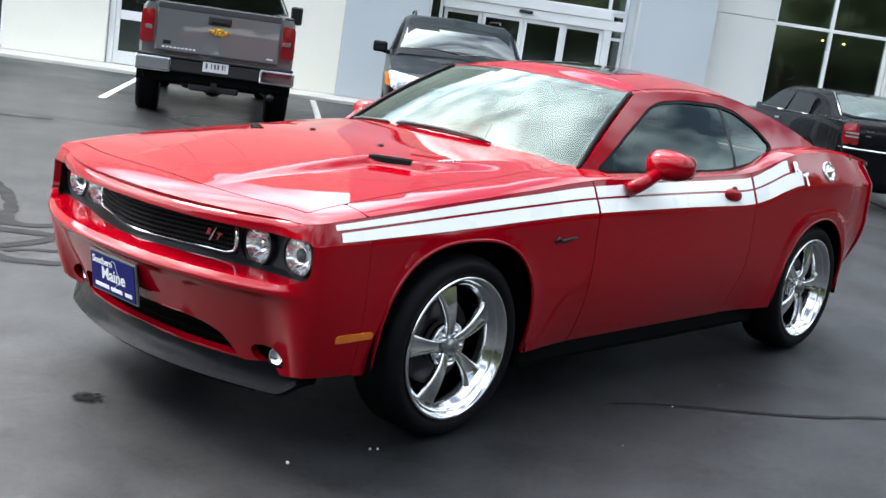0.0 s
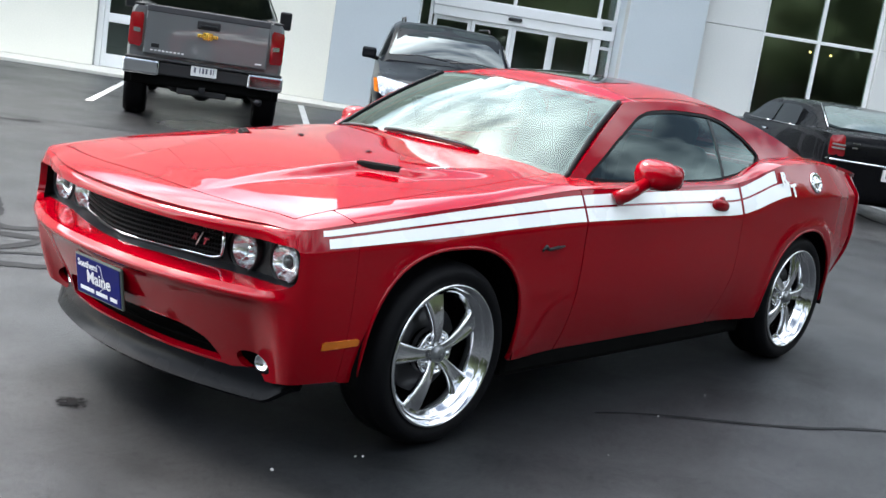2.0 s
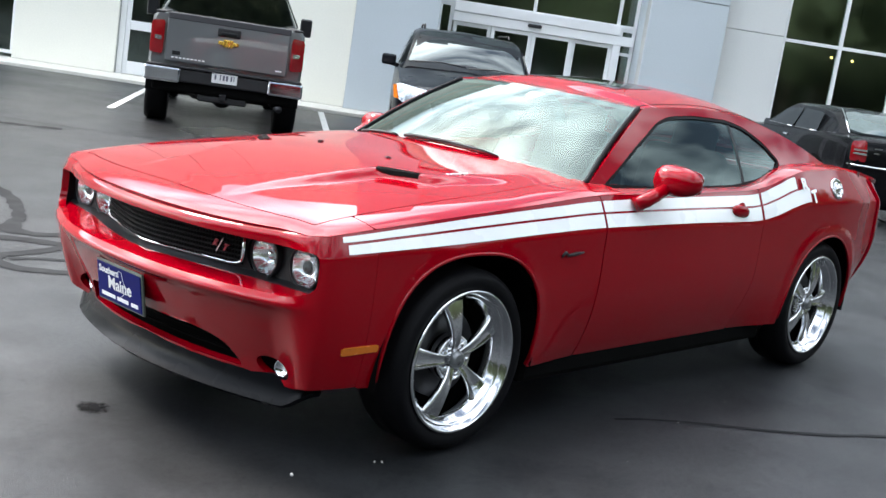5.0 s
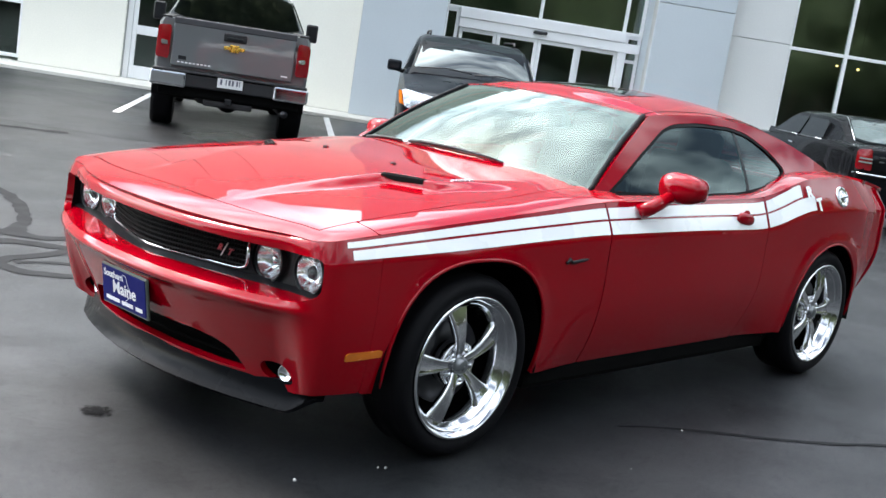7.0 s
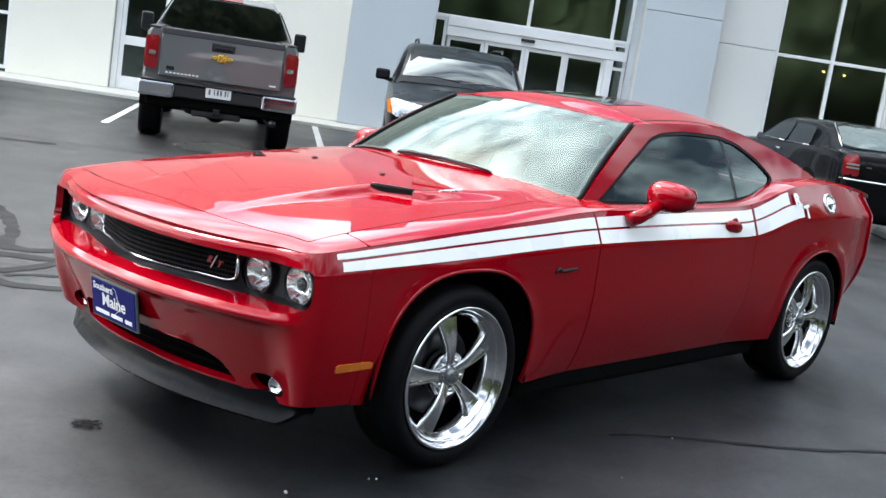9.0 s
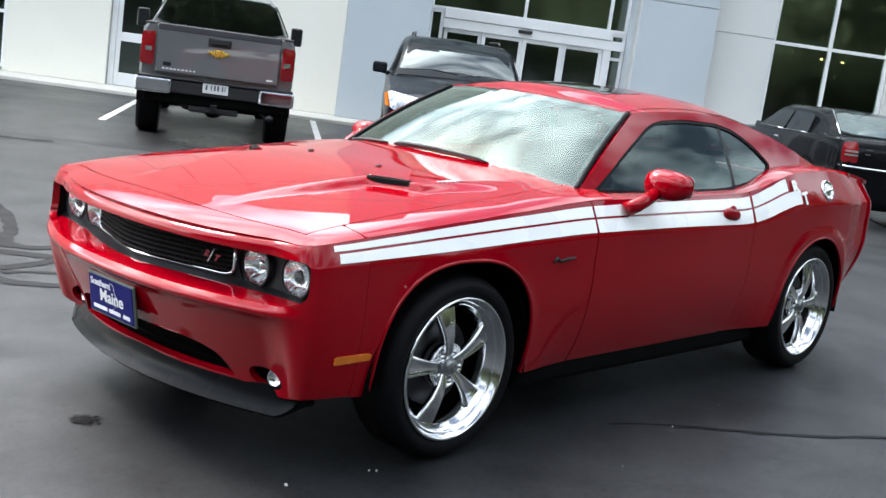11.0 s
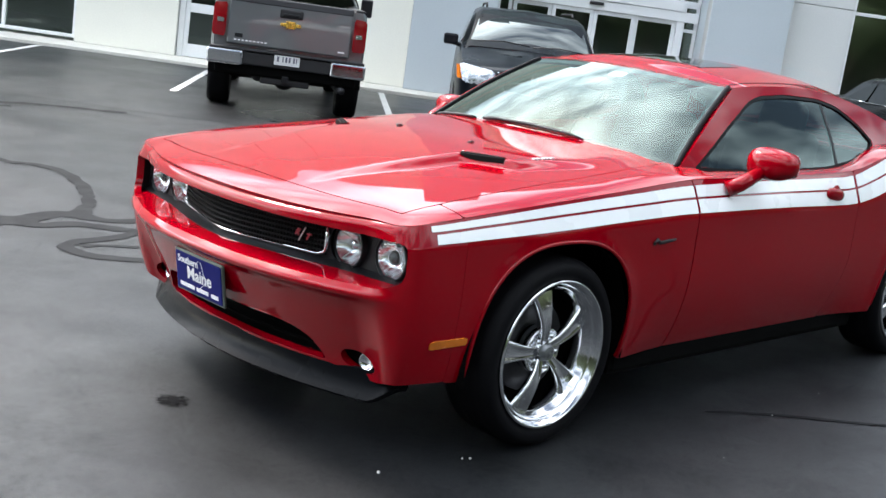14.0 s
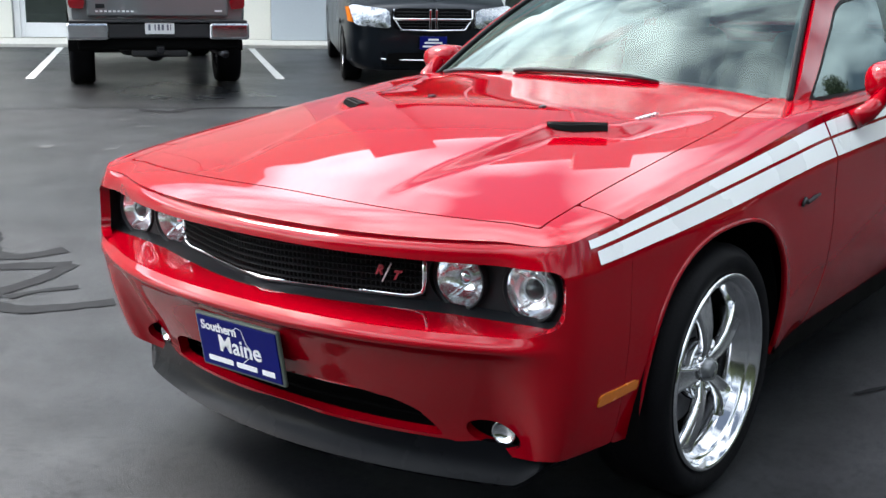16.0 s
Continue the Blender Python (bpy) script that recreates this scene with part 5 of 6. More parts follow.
for rows in (((0.40, 0.065), (0.30, 0.085), (0.0, 0.095), (-0.30, 0.085), (-0.42, 0.065)), ((0.93, 0.02), (0.85, 0.04), (0.70, 0.055), (0.56, 0.06), (0.50, 0.06))):
    w = tube("wiper", [ws_pt(q, s, 0.011) for q, s in rows], [0.008, 0.008, 0.007, 0.006, 0.004], BLACK_PLASTIC, coupe, 8, "black wiper arm")
    tube("blade", [ws_pt(q, s + 0.01, 0.004) for q, s in rows], 0.004, RUBBER, w, 6)

# cabin
box("dashboard", 0.95, 1.30, -0.70, 0.70, 0.70, 0.985, INTERIOR, coupe, 0.06, "dark dashboard", 3)
ring = [(1.42 + 0.07 * math.sin(a), -0.37 + 0.185 * math.cos(a), 0.95 + 0.17 * math.sin(a)) for a in span(0, 2 * math.pi * 31 / 32, 2 * math.pi / 32)]
wheel_s = tube("steering_wheel", ring, 0.014, INTERIOR, coupe, 8, "dark steering wheel", None, True)
tube("column", [(1.25, -0.37, 0.88), (1.42, -0.37, 0.95)], [0.05, 0.06], INTERIOR, wheel_s, 10)
for y in (-0.37, 0.37):
    seat = box("seat", 1.55, 2.10, y - 0.26, y + 0.26, 0.42, 0.62, INTERIOR, coupe, 0.06, "dark leather seat", 3)
    box("backrest", -0.07, 0.07, y - 0.25, y + 0.25, 0.0, 0.60, INTERIOR, seat, 0.06, "", 3, Matrix.Translation((2.10, 0, 0.58)) @ pose(0, 0, 0, 0, 16, 0))
    box("headrest", -0.05, 0.05, y - 0.13, y + 0.13, 0.0, 0.17, INTERIOR, seat, 0.045, "", 3, Matrix.Translation((2.30, 0, 1.12)) @ pose(0, 0, 0, 0, 10, 0))
box("rear_shelf", 2.55, 3.4, -0.68, 0.68, 0.6, 1.02, INTERIOR, coupe, 0.05)
lathe("rear_view_mirror", [(0.0, -0.015), (0.10, -0.012), (0.11, 0.0), (0.10, 0.012), (0.0, 0.014)], BLACK_PLASTIC, coupe, 20, "", Matrix.Translation((1.20, 0, 1.29)) @ pose(0, 0, 0, 0, 0, 90) @ Matrix.Diagonal((1, 1, 0.32, 1)))


def wheel(parent, x, y, turn, radius=0.362, rim=0.279, width=0.245, spokes=5, steel=None):
    """A wheel with its tyre, polished rim, spokes and nuts; outer side towards -y before turning."""
    k = width / 0.245
    m = Matrix.Translation((x, y, radius)) @ (pose(0, 0, 0, 0, 0, 180) if y > 0 else Matrix()) @ pose(0, 0, 0, 0, turn, 0)
    r0, r1 = rim, radius
    tyre = lathe("wheel", [(r0 - 0.004, -0.100 * k), (r0 + 0.014, -0.117 * k), (r0 + 0.05, -0.1235 * k), (r1 - 0.022, -0.114 * k), (r1 - 0.007, -0.097 * k), (r1, -0.074 * k), (r1 - 0.004, -0.040 * k), (r1, -0.036 * k), (r1, 0.036 * k), (r1 - 0.004, 0.04 * k), (r1, 0.074 * k), (r1 - 0.007, 0.097 * k), (r1 - 0.03, 0.116 * k), (r0, 0.105 * k)], RUBBER, parent, 72, "black low-profile tyre", m)
    alloy = steel or POLISHED
    lathe("rim", [(r0 + 0.002, -0.100 * k), (r0 + 0.006, -0.116 * k), (r0 + 0.002, -0.122 * k), (r0 - 0.004, -0.123 * k), (r0 - 0.007, -0.118 * k), (r0 - 0.020, -0.111 * k), (r0 - 0.0215, -0.096 * k), (r0 - 0.024, -0.094 * k), (r0 - 0.036, -0.088 * k), (r0 - 0.0375, -0.074 * k), (r0 - 0.046, -0.070 * k), (r0 - 0.050, -0.03 * k), (r0 - 0.054, 0.06 * k), (r0 - 0.02, 0.10 * k)], alloy, tyre, 72, "polished alloy rim", m)
    lathe("brake_disc", [(r0 * 0.62, 0.02), (r0 * 0.62, 0.0), (r0 * 0.3, 0.0)], DISC, tyre, 40, "", m)
    lathe("backing", [(r0 - 0.04, 0.06 * k), (0.0, 0.062 * k)], BLACK_HOLE, tyre, 32, "", m)
    lathe("hub", [(0.092, -0.02), (0.092, -0.062), (0.089, -0.067), (0.082, -0.068), (0.079, -0.060), (0.036, -0.060), (0.034, -0.075)], alloy, tyre, 36, "", m)
    lathe("centre_cap", [(0.034, -0.060), (0.034, -0.084), (0.031, -0.088), (0.028, -0.096), (0.024, -0.099), (0.0, -0.100)], mk("grey_cap", (0.20, 0.21, 0.22), 0.3, 0.6), tyre, 32, "dark grey centre cap", m)
    for i in range(spokes):
        an = 2 * math.pi * i / spokes + math.pi / 2
        vv, ff = [], []
        rows = ((0.036, 0.017, -0.076), (0.08, 0.021, -0.089), (0.13, 0.028, -0.092), (0.17, 0.036, -0.088), (0.205, 0.044, -0.082), (r0 - 0.046, 0.054, -0.074))
        for r, w, yy in rows:
            for q, dy in ((-1, 0.030), (-1, 0.010), (-0.78, 0.001), (-0.62, 0.003), (0, 0.006), (0.62, 0.003), (0.78, 0.001), (1, 0.010), (1, 0.030)):
                vv.append((r * math.cos(an) - q * w * math.sin(an), (yy + dy) * 1.0, r * math.sin(an) + q * w * math.cos(an)))
        for a in range(len(rows) - 1):
            ff += [(9 * a + b, 9 * a + b + 1, 9 * a + b + 10, 9 * a + b + 9) for b in range(8)]
        link("spoke", vv, ff, POLISHED, tyre, "polished five-spoke alloy spoke", True, m)
        an2 = an + math.pi / spokes
        lathe("lug_nut", [(0.011, 0.0), (0.011, -0.016), (0.007, -0.021), (0.0, -0.022)], CHROME, tyre, 8, "", m @ Matrix.Translation((0.062 * math.cos(an2), -0.060, 0.062 * math.sin(an2))))
    return tyre


for x, y, turn in ((0, -0.814, -12), (AXLE, -0.814, 16), (0, 0.814, 20), (AXLE, 0.814, 50)):
    wheel(coupe, x, y, turn)

# ---- other parked vehicles ----
def loft(name, stations, mat, parent, label="", fine=0):
    """A skin over mirrored cross-sections: stations of (y, [(x, z), ...]) from the bottom middle to the top middle."""
    if fine:
        ys = [q[0] for q in stations]
        n = len(stations[0][1])
        fx = [spline([(q[0], q[1][i][0]) for q in stations]) for i in range(n)]
        fz = [spline([(q[0], q[1][i][1]) for q in stations]) for i in range(n)]
        grid = sorted({round(y, 4) for a, b in zip(ys, ys[1:]) for y in (a + (b - a) * k / fine for k in range(fine + 1))})
        stations = [(y, [(fx[i](y), fz[i](y)) for i in range(n)]) for y in grid]
    verts, faces = [], []
    n = len(stations[0][1])
    for y, prof in stations:
        ring = [(x, y, z) for x, z in prof] + [(-x, y, z) for x, z in reversed(prof[1:-1])]
        verts += ring
    m = 2 * n - 2
    for a in range(len(stations) - 1):
        faces += [(a * m + b, a * m + (b + 1) % m, (a + 1) * m + (b + 1) % m, (a + 1) * m + b) for b in range(m)]
    faces.append(tuple(range(m)))
    faces.append(tuple(len(verts) - m + b for b in range(m))[::-1])
    ob = link(name, verts, faces, mat, parent, label)
    bm = bmesh.new()
    bm.from_mesh(ob.data)
    bmesh.ops.recalc_face_normals(bm, faces=bm.faces)
    bm.to_mesh(ob.data)
    bm.free()
    for p in ob.data.polygons:
        p.use_smooth = len(p.vertices) == 4
    ob.data.set_sharp_from_angle(angle=radians(38))
    return ob


def patch(name, pts, mat, parent, label="", thick=0.012, out=None, m=None, bulge=0.0):
    """A pane or lens: a rounded four-sided patch with thickness, on its outward side."""
    a, b, c, d = (Vector(p) for p in pts)
    n = (b - a).cross(d - a).normalized()
    if out is not None and n.dot(Vector(out)) < 0:
        a, b, c, d, n = b, a, d, c, -n
    lim = polygon([(0, 0), (1, 0), (1, 1), (0, 1)], 0.12)
    fn = lambda u, v: (a.lerp(b, u)).lerp(d.lerp(c, u), v) + n * (thick + bulge * (1 - (2 * u - 1) ** 2) * (1 - (2 * v - 1) ** 2))
    v, f = sheet(fn, span(0, 1, 0.1), span(0, 1, 0.1), lambda u, v: lim(u, v) + 0.0005, False, thick + 0.004)
    return link(name, v, f, mat, parent, label, True, m)


def road_wheel(parent, x, y, radius, width, rim, mat, label, spokes=6):
    """A plain wheel, axis along x, outer side away from the middle."""
    sgn = 1 if x > 0 else -1
    m = Matrix.Translation((x, y, radius)) @ pose(0, 0, 0, 0, 0, 90 if sgn > 0 else -90)
    t = lathe("wheel", [(rim, -width * 0.42), (rim + 0.02, -width * 0.49), (radius - 0.03, -width * 0.5), (radius - 0.006, -width * 0.40), (radius, -width * 0.3), (radius - 0.006, -width * 0.1), (radius - 0.006, width * 0.1), (radius, width * 0.3), (radius - 0.006, width * 0.40), (radius - 0.03, width * 0.5), (rim, width * 0.42)], RUBBER, parent, 40, label, m)
    lathe("rim", [(rim + 0.002, -width * 0.42), (rim - 0.012, -width * 0.46), (rim - 0.02, -width * 0.40), (rim - 0.03, -width * 0.2), (rim - 0.02, width * 0.4)], mat, t, 36, "", m)
    lathe("hub", [(0.07, -width * 0.2), (0.06, -width * 0.36), (0.0, -width * 0.38)], mat, t, 20, "", m)
    lathe("backing", [(rim - 0.02, 0.0), (0.0, 0.004)], BLACK_HOLE, t, 24, "", m)
    for k in range(spokes):
        an = 2 * math.pi * k / spokes
        tube("spoke", [m @ Vector((0.05 * math.cos(an), -width * 0.30, 0.05 * math.sin(an))), m @ Vector((rim * 0.95 * math.cos(an), -width * 0.26, rim * 0.95 * math.sin(an)))], [0.03, 0.022], mat, t, 6)
    return t


def pickup():
    car = thing("pickup_truck", "grey crew-cab pickup truck seen tail-on in a bay", "pickup truck", BUILD @ Matrix.Translation((0.53, -6.0, 0)) @ pose(0, 0, 0, 0, 0, 8) @ Matrix.Diagonal((0.965, 1, 1, 1)))
    G = TRUCK_GREY
    side = lambda w, zt: [(0, 0.62), (w - 0.10, 0.62), (w - 0.02, 0.66), (w, 0.80), (w + 0.005, 1.0), (w, 1.16), (w - 0.015, zt - 0.05), (w - 0.05, zt), (0, zt)]
    bed = loft("bed", [(0.13, side(0.90, 1.345)), (0.20, side(0.935, 1.35)), (0.8, side(0.955, 1.355)), (2.05, side(0.955, 1.36))], G, car)
    for x in (-1, 1):
        box("bed_cap", min(x * 0.90, x * 0.78), max(x * 0.90, x * 0.78), 0.16, 2.03, 1.346, 1.372, BLACK_PLASTIC, bed, 0.01)
    gate = part("tailgate", box_bm(-0.745, 0.745, 0.055, 0.14, 0.80, 1.36, 0.022, 3), G, car)
    box("tailgate_cap", -0.745, 0.745, 0.050, 0.15, 1.29, 1.372, mk("dark_grey_cap", (0.045, 0.045, 0.05), 0.6), gate, 0.015)
    box("tailgate_handle", -0.14, 0.14, 0.040, 0.07, 1.17, 1.27, BLACK_PLASTIC, gate, 0.018, "black tailgate handle", 3)
    box("lever", -0.10, 0.10, 0.030, 0.05, 1.19, 1.225, SATIN_BLACK, gate, 0.01)
    bm = box_bm(-0.125, 0.125, 0.042, 0.06, 1.075, 1.115, 0.006)
    bm = box_bm(-0.06, 0.06, 0.040, 0.06, 1.052, 1.138, 0.006, bm=bm)
    part("badge", bm, GOLD, gate, "gold badge", m=Matrix.Translation((0, 0, 0)))
    for i in range(9):
        box("lettering_bar", -0.66 + 0.046 * i, -0.63 + 0.046 * i, 0.050, 0.058, 0.845, 0.862, FRAME_WHITE, gate)
    box("lettering_bar", -0.655, -0.56, 0.050, 0.058, 0.885, 0.93, SATIN_BLACK, gate, 0.004)
    box("lettering_bar", 0.60, 0.68, 0.050, 0.058, 0.85, 0.868, FRAME_WHITE, gate)
    for x in (-1, 1):
        lampo = patch("tail_light", [(x * 0.765, 0.055, 0.875), (x * 0.93, 0.10, 0.885), (x * 0.925, 0.11, 1.255), (x * 0.765, 0.06, 1.27)], RED_LENS, car, "red tail lamp with a clear reverse light", 0.012, (0, -1, 0), bulge=0.015)
        patch("reverse_light", [(x * 0.795, 0.036, 1.035), (x * 0.875, 0.058, 1.04), (x * 0.875, 0.060, 1.09), (x * 0.795, 0.037, 1.085)], REFLECTOR, lampo, "", 0.010, (0, -1, 0))
        box("bumper_chrome", min(x * 0.96, x * 0.53), max(x * 0.96, x * 0.53), -0.06, 0.14, 0.565, 0.745, CHROME, car, 0.03, "chrome bumper end", 3)
    bump = box("bumper_middle", -0.54, 0.54, -0.03, 0.14, 0.58, 0.735, BLACK_PLASTIC, car, 0.02, "black bumper step", 3)
    box("step_pad", -0.94, 0.94, -0.055, 0.12, 0.742, 0.765, BLACK_PLASTIC, bump, 0.008)
    plt = box("number_plate", -0.155, 0.155, -0.045, -0.03, 0.625, 0.765, PLATE_WHITE, car, 0.006, "white number plate")
    for x0, x1 in ((-0.12, -0.09), (-0.055, -0.035), (-0.02, 0.01), (0.02, 0.05), (0.075, 0.10), (0.11, 0.125)):
        box("plate_bar", x0, x1 - 0.006, -0.049, -0.044, 0.665, 0.725, mk("plate_ink", (0.12, 0.12, 0.16), 0.5), plt)
    box("valance", -0.86, 0.86, 0.02, 0.30, 0.46, 0.60, BLACK_HOLE, car, 0.03)
    box("hitch", -0.04, 0.04, -0.10, 0.2, 0.43, 0.50, SATIN_BLACK, car, 0.008)
    box("hitch_frame", -0.30, 0.30, 0.05, 0.16, 0.38, 0.46, BLACK_PLASTIC, car, 0.02)
    tube("exhaust", [(0.62, 0.9, 0.42), (0.66, 0.3, 0.42), (0.70, 0.02, 0.41)], 0.045, DISC, car, 14, "exhaust pipe")
    axle = tube("axle", [(-0.75, 1.15, 0.40), (0.75, 1.15, 0.40)], 0.06, BLACK_PLASTIC, car, 10)
    lathe("differential", [(0.0, -0.14), (0.12, -0.10), (0.16, 0.0), (0.12, 0.10), (0.0, 0.14)], BLACK_PLASTIC, axle, 16, "", Matrix.Translation((0, 1.15, 0.40)))
    lathe("spare_tyre", [(0.0, 0.11), (0.24, 0.11), (0.34, 0.10), (0.38, 0.05), (0.38, -0.05), (0.34, -0.10), (0.24, -0.11), (0.20, -0.05), (0.0, -0.05)], RUBBER, car, 32, "spare tyre slung under the bed", Matrix.Translation((-0.05, 0.62, 0.47)), "z")
    box("frame", -0.55, 0.55, 0.2, 5.3, 0.48, 0.64, BLACK_HOLE, car, 0.03)
    cab = lambda w, zt, wt: [(0, 0.45), (w - 0.05, 0.45), (w, 0.55), (w + 0.005, 0.9), (w, 1.28), (w - 0.03, 1.34), (wt + 0.03, zt - 0.10), (wt - 0.06, zt - 0.01), (0, zt + 0.01)]
    body = loft("cab", [(2.09, cab(0.955, 1.345, 0.80)), (2.12, cab(0.96, 1.80, 0.70)), (2.35, cab(0.965, 1.87, 0.69)), (3.4, cab(0.97, 1.89, 0.69)), (3.8, cab(0.97, 1.80, 0.70)), (4.35, cab(0.97, 1.36, 0.80)), (5.4, cab(0.95, 1.28, 0.80)), (5.62, cab(0.90, 1.15, 0.75))], G, car)
    patch("rear_window", [(-0.89, 2.075, 1.36), (0.89, 2.075, 1.36), (0.70, 2.10, 1.785), (-0.70, 2.10, 1.785)], DARK_GLASS, car, "dark rear window", 0.02, (0, -1, 0))
    patch("stop_light", [(-0.20, 2.11, 1.80), (0.20, 2.11, 1.80), (0.19, 2.14, 1.845), (-0.19, 2.14, 1.845)], RED_LENS, car, "high red stop lamp", 0.015, (0, -1, 0))
    for x in (-1, 1):
        patch("side_window", [(x * 0.955, 2.35, 1.36), (x * 0.955, 4.0, 1.36), (x * 0.74, 3.6, 1.76), (x * 0.735, 2.4, 1.77)], DARK_GLASS, body, "", 0.015, (x, 0, 0.3))
        mir = box("mirror", -0.085, 0.085, -0.07, 0.07, -0.13, 0.13, mk("mirror_shell", (0.02, 0.02, 0.022), 0.4), car, 0.03, "tall black towing mirror", 3, Matrix.Translation((x * 1.13, 3.28, 1.38)))
        box("mirror_glass", -0.07, 0.07, -0.076, -0.068, -0.11, 0.11, SATIN_BLACK, mir, 0.01, m=Matrix.Translation((x * 1.13, 3.28, 1.38)))
        tube("mirror_arm", [(x * 0.95, 3.35, 1.27), (x * 1.08, 3.3, 1.27)], 0.03, BLACK_PLASTIC, mir, 8)
        for y in (1.15, 4.85):
            road_wheel(car, x * 0.83, y, 0.40, 0.28, 0.23, PAINTED_ALLOY, "black truck tyre")
        vv, ff = [], []
        for i in range(17):
            an = math.pi * i / 16
            for q in (0.97, 0.6):
                vv.append((x * q, 1.15 + 0.50 * math.cos(an), 0.40 + 0.50 * math.sin(an)))
            if i:
                ff.append((2 * i - 2, 2 * i - 1, 2 * i + 1, 2 * i))
        link("wheel_liner", vv, ff, BLACK_HOLE, car)


def minivan():
    car = thing("minivan", "dark charcoal minivan parked nose-out beside the pickup", "minivan", BUILD @ Matrix.Translation((3.49, -5.45, 0)))
    V = VAN_PAINT
    lo = lambda w, zt, z0=0.2: [(0, z0), (w - 0.08, z0), (w - 0.01, z0 + 0.08), (w, 0.50), (w + 0.005, 0.68), (w - 0.005, zt - 0.10), (w - 0.04, zt - 0.02), (w - 0.22, zt + 0.015), (0, zt + 0.05)]
    body = loft("body", [(0.0, lo(0.60, 0.62, 0.26)), (0.05, lo(0.74, 0.82, 0.20)), (0.22, lo(0.89, 0.91)), (0.6, lo(0.945, 0.98)), (1.2, lo(0.965, 1.07)), (1.6, lo(0.97, 1.10)), (3.0, lo(0.975, 1.10)), (4.7, lo(0.96, 1.08)), (5.05, lo(0.88, 1.05, 0.3))], V, car, "", 3)
    up = lambda w, wt, zt: [(0, 1.0), (w, 1.0), (w, 1.06), (w - 0.02, 1.10), (wt + 0.06, zt - 0.20), (wt + 0.02, zt - 0.06), (wt - 0.06, zt - 0.01), (0, zt + 0.02)]
    loft("cabin", [(1.34, up(0.90, 0.86, 1.12)), (1.55, up(0.92, 0.82, 1.22)), (2.25, up(0.935, 0.73, 1.625)), (2.7, up(0.94, 0.72, 1.65)), (4.4, up(0.93, 0.72, 1.66)), (5.0, up(0.86, 0.70, 1.55))], V, car, "", 3)
    patch("windshield", [(-0.82, 1.45, 1.115), (0.82, 1.45, 1.115), (0.68, 2.22, 1.60), (-0.68, 2.22, 1.60)], VAN_GLASS, car, "windshield mirroring the clouds", 0.03, (0, -1, 0.8), bulge=0.05)
    for x0, x1 in ((-0.72, -0.02), (0.02, 0.70)):
        tube("wiper", [(x0, 1.30, 1.19), ((x0 + x1) / 2, 1.33, 1.225), (x1, 1.32, 1.20)], 0.010, BLACK_PLASTIC, car, 6)
    for x in (-1, 1):
        patch("side_window", [(x * 0.925, 1.75, 1.13), (x * 0.93, 2.75, 1.13), (x * 0.775, 2.75, 1.56), (x * 0.80, 2.25, 1.50)], DARK_GLASS, car, "", 0.012, (x, 0, 0.3))
        patch("side_window", [(x * 0.93, 2.82, 1.13), (x * 0.92, 4.6, 1.12), (x * 0.78, 4.5, 1.56), (x * 0.775, 2.82, 1.56)], DARK_GLASS, car, "", 0.012, (x, 0, 0.3))
        hl = patch("headlight", [(x * 0.47, -0.03, 0.66), (x * 0.86, 0.13, 0.69), (x * 0.925, 0.25, 0.92), (x * 0.48, 0.02, 0.87)], VAN_LAMP, car, "large clear headlamp", 0.03, (0, -1, 0), bulge=0.02)
        patch("indicator", [(x * 0.87, 0.14, 0.72), (x * 0.92, 0.20, 0.73), (x * 0.945, 0.29, 0.89), (x * 0.91, 0.23, 0.89)], AMBER, hl, "", 0.035, (x * 0.6, -1, 0))
        mir = box("mirror", -0.10, 0.10, -0.06, 0.06, -0.075, 0.075, V, car, 0.035, "dark door mirror", 3, Matrix.Translation((x * 1.07, 1.95, 1.15)))
        tube("mirror_arm", [(x * 0.93, 1.98, 1.08), (x * 1.02, 1.96, 1.10)], 0.03, BLACK_PLASTIC, mir, 8)
        for y in (0.95, 4.03):
            road_wheel(car, x * 0.855, y, 0.335, 0.225, 0.20, PAINTED_ALLOY, "black tyre")
            vv, ff = [], []
            for i in range(25):
                an = 2 * math.pi * i / 24
                for r, q in ((0.40, 0.984), (0.345, 0.984)):
                    vv.append((x * q, y + r * math.cos(an), max(0.335 + r * math.sin(an), 0.19)))
                if i:
                    ff.append((2 * i - 2, 2 * i - 1, 2 * i + 1, 2 * i))
            link("wheel_arch", vv, ff, BLACK_HOLE, car)
    gr = patch("grille", [(-0.44, -0.01, 0.645), (0.44, -0.01, 0.645), (0.46, 0.06, 0.885), (-0.46, 0.06, 0.885)], BLACK_HOLE, car, "black grille with a chrome cross", 0.012, (0, -1, 0))
    edge = [(-0.44, -0.035, 0.88), (-0.45, -0.04, 0.78), (-0.36, -0.05, 0.655), (0, -0.06, 0.645), (0.36, -0.05, 0.655), (0.45, -0.04, 0.78), (0.44, -0.035, 0.88)]
    tube("chrome_frame", edge, 0.012, CHROME, gr, 8)
    box("chrome_bar", -0.44, 0.44, -0.055, -0.03, 0.755, 0.785, CHROME, gr, 0.008)
    for x in (-0.035, 0.035):
        box("chrome_bar", x - 0.014, x + 0.014, -0.06, -0.02, 0.65, 0.88, CHROME, gr, 0.006)
    for z in (0.69, 0.725, 0.815, 0.85):
        box("slat", -0.41, 0.41, -0.03, -0.015, z - 0.006, z + 0.006, SATIN_BLACK, gr)
    pl = box("number_plate", -0.155, 0.155, -0.075, -0.055, 0.44, 0.585, PLATE_BLUE, car, 0.006, "blue dealer plate")
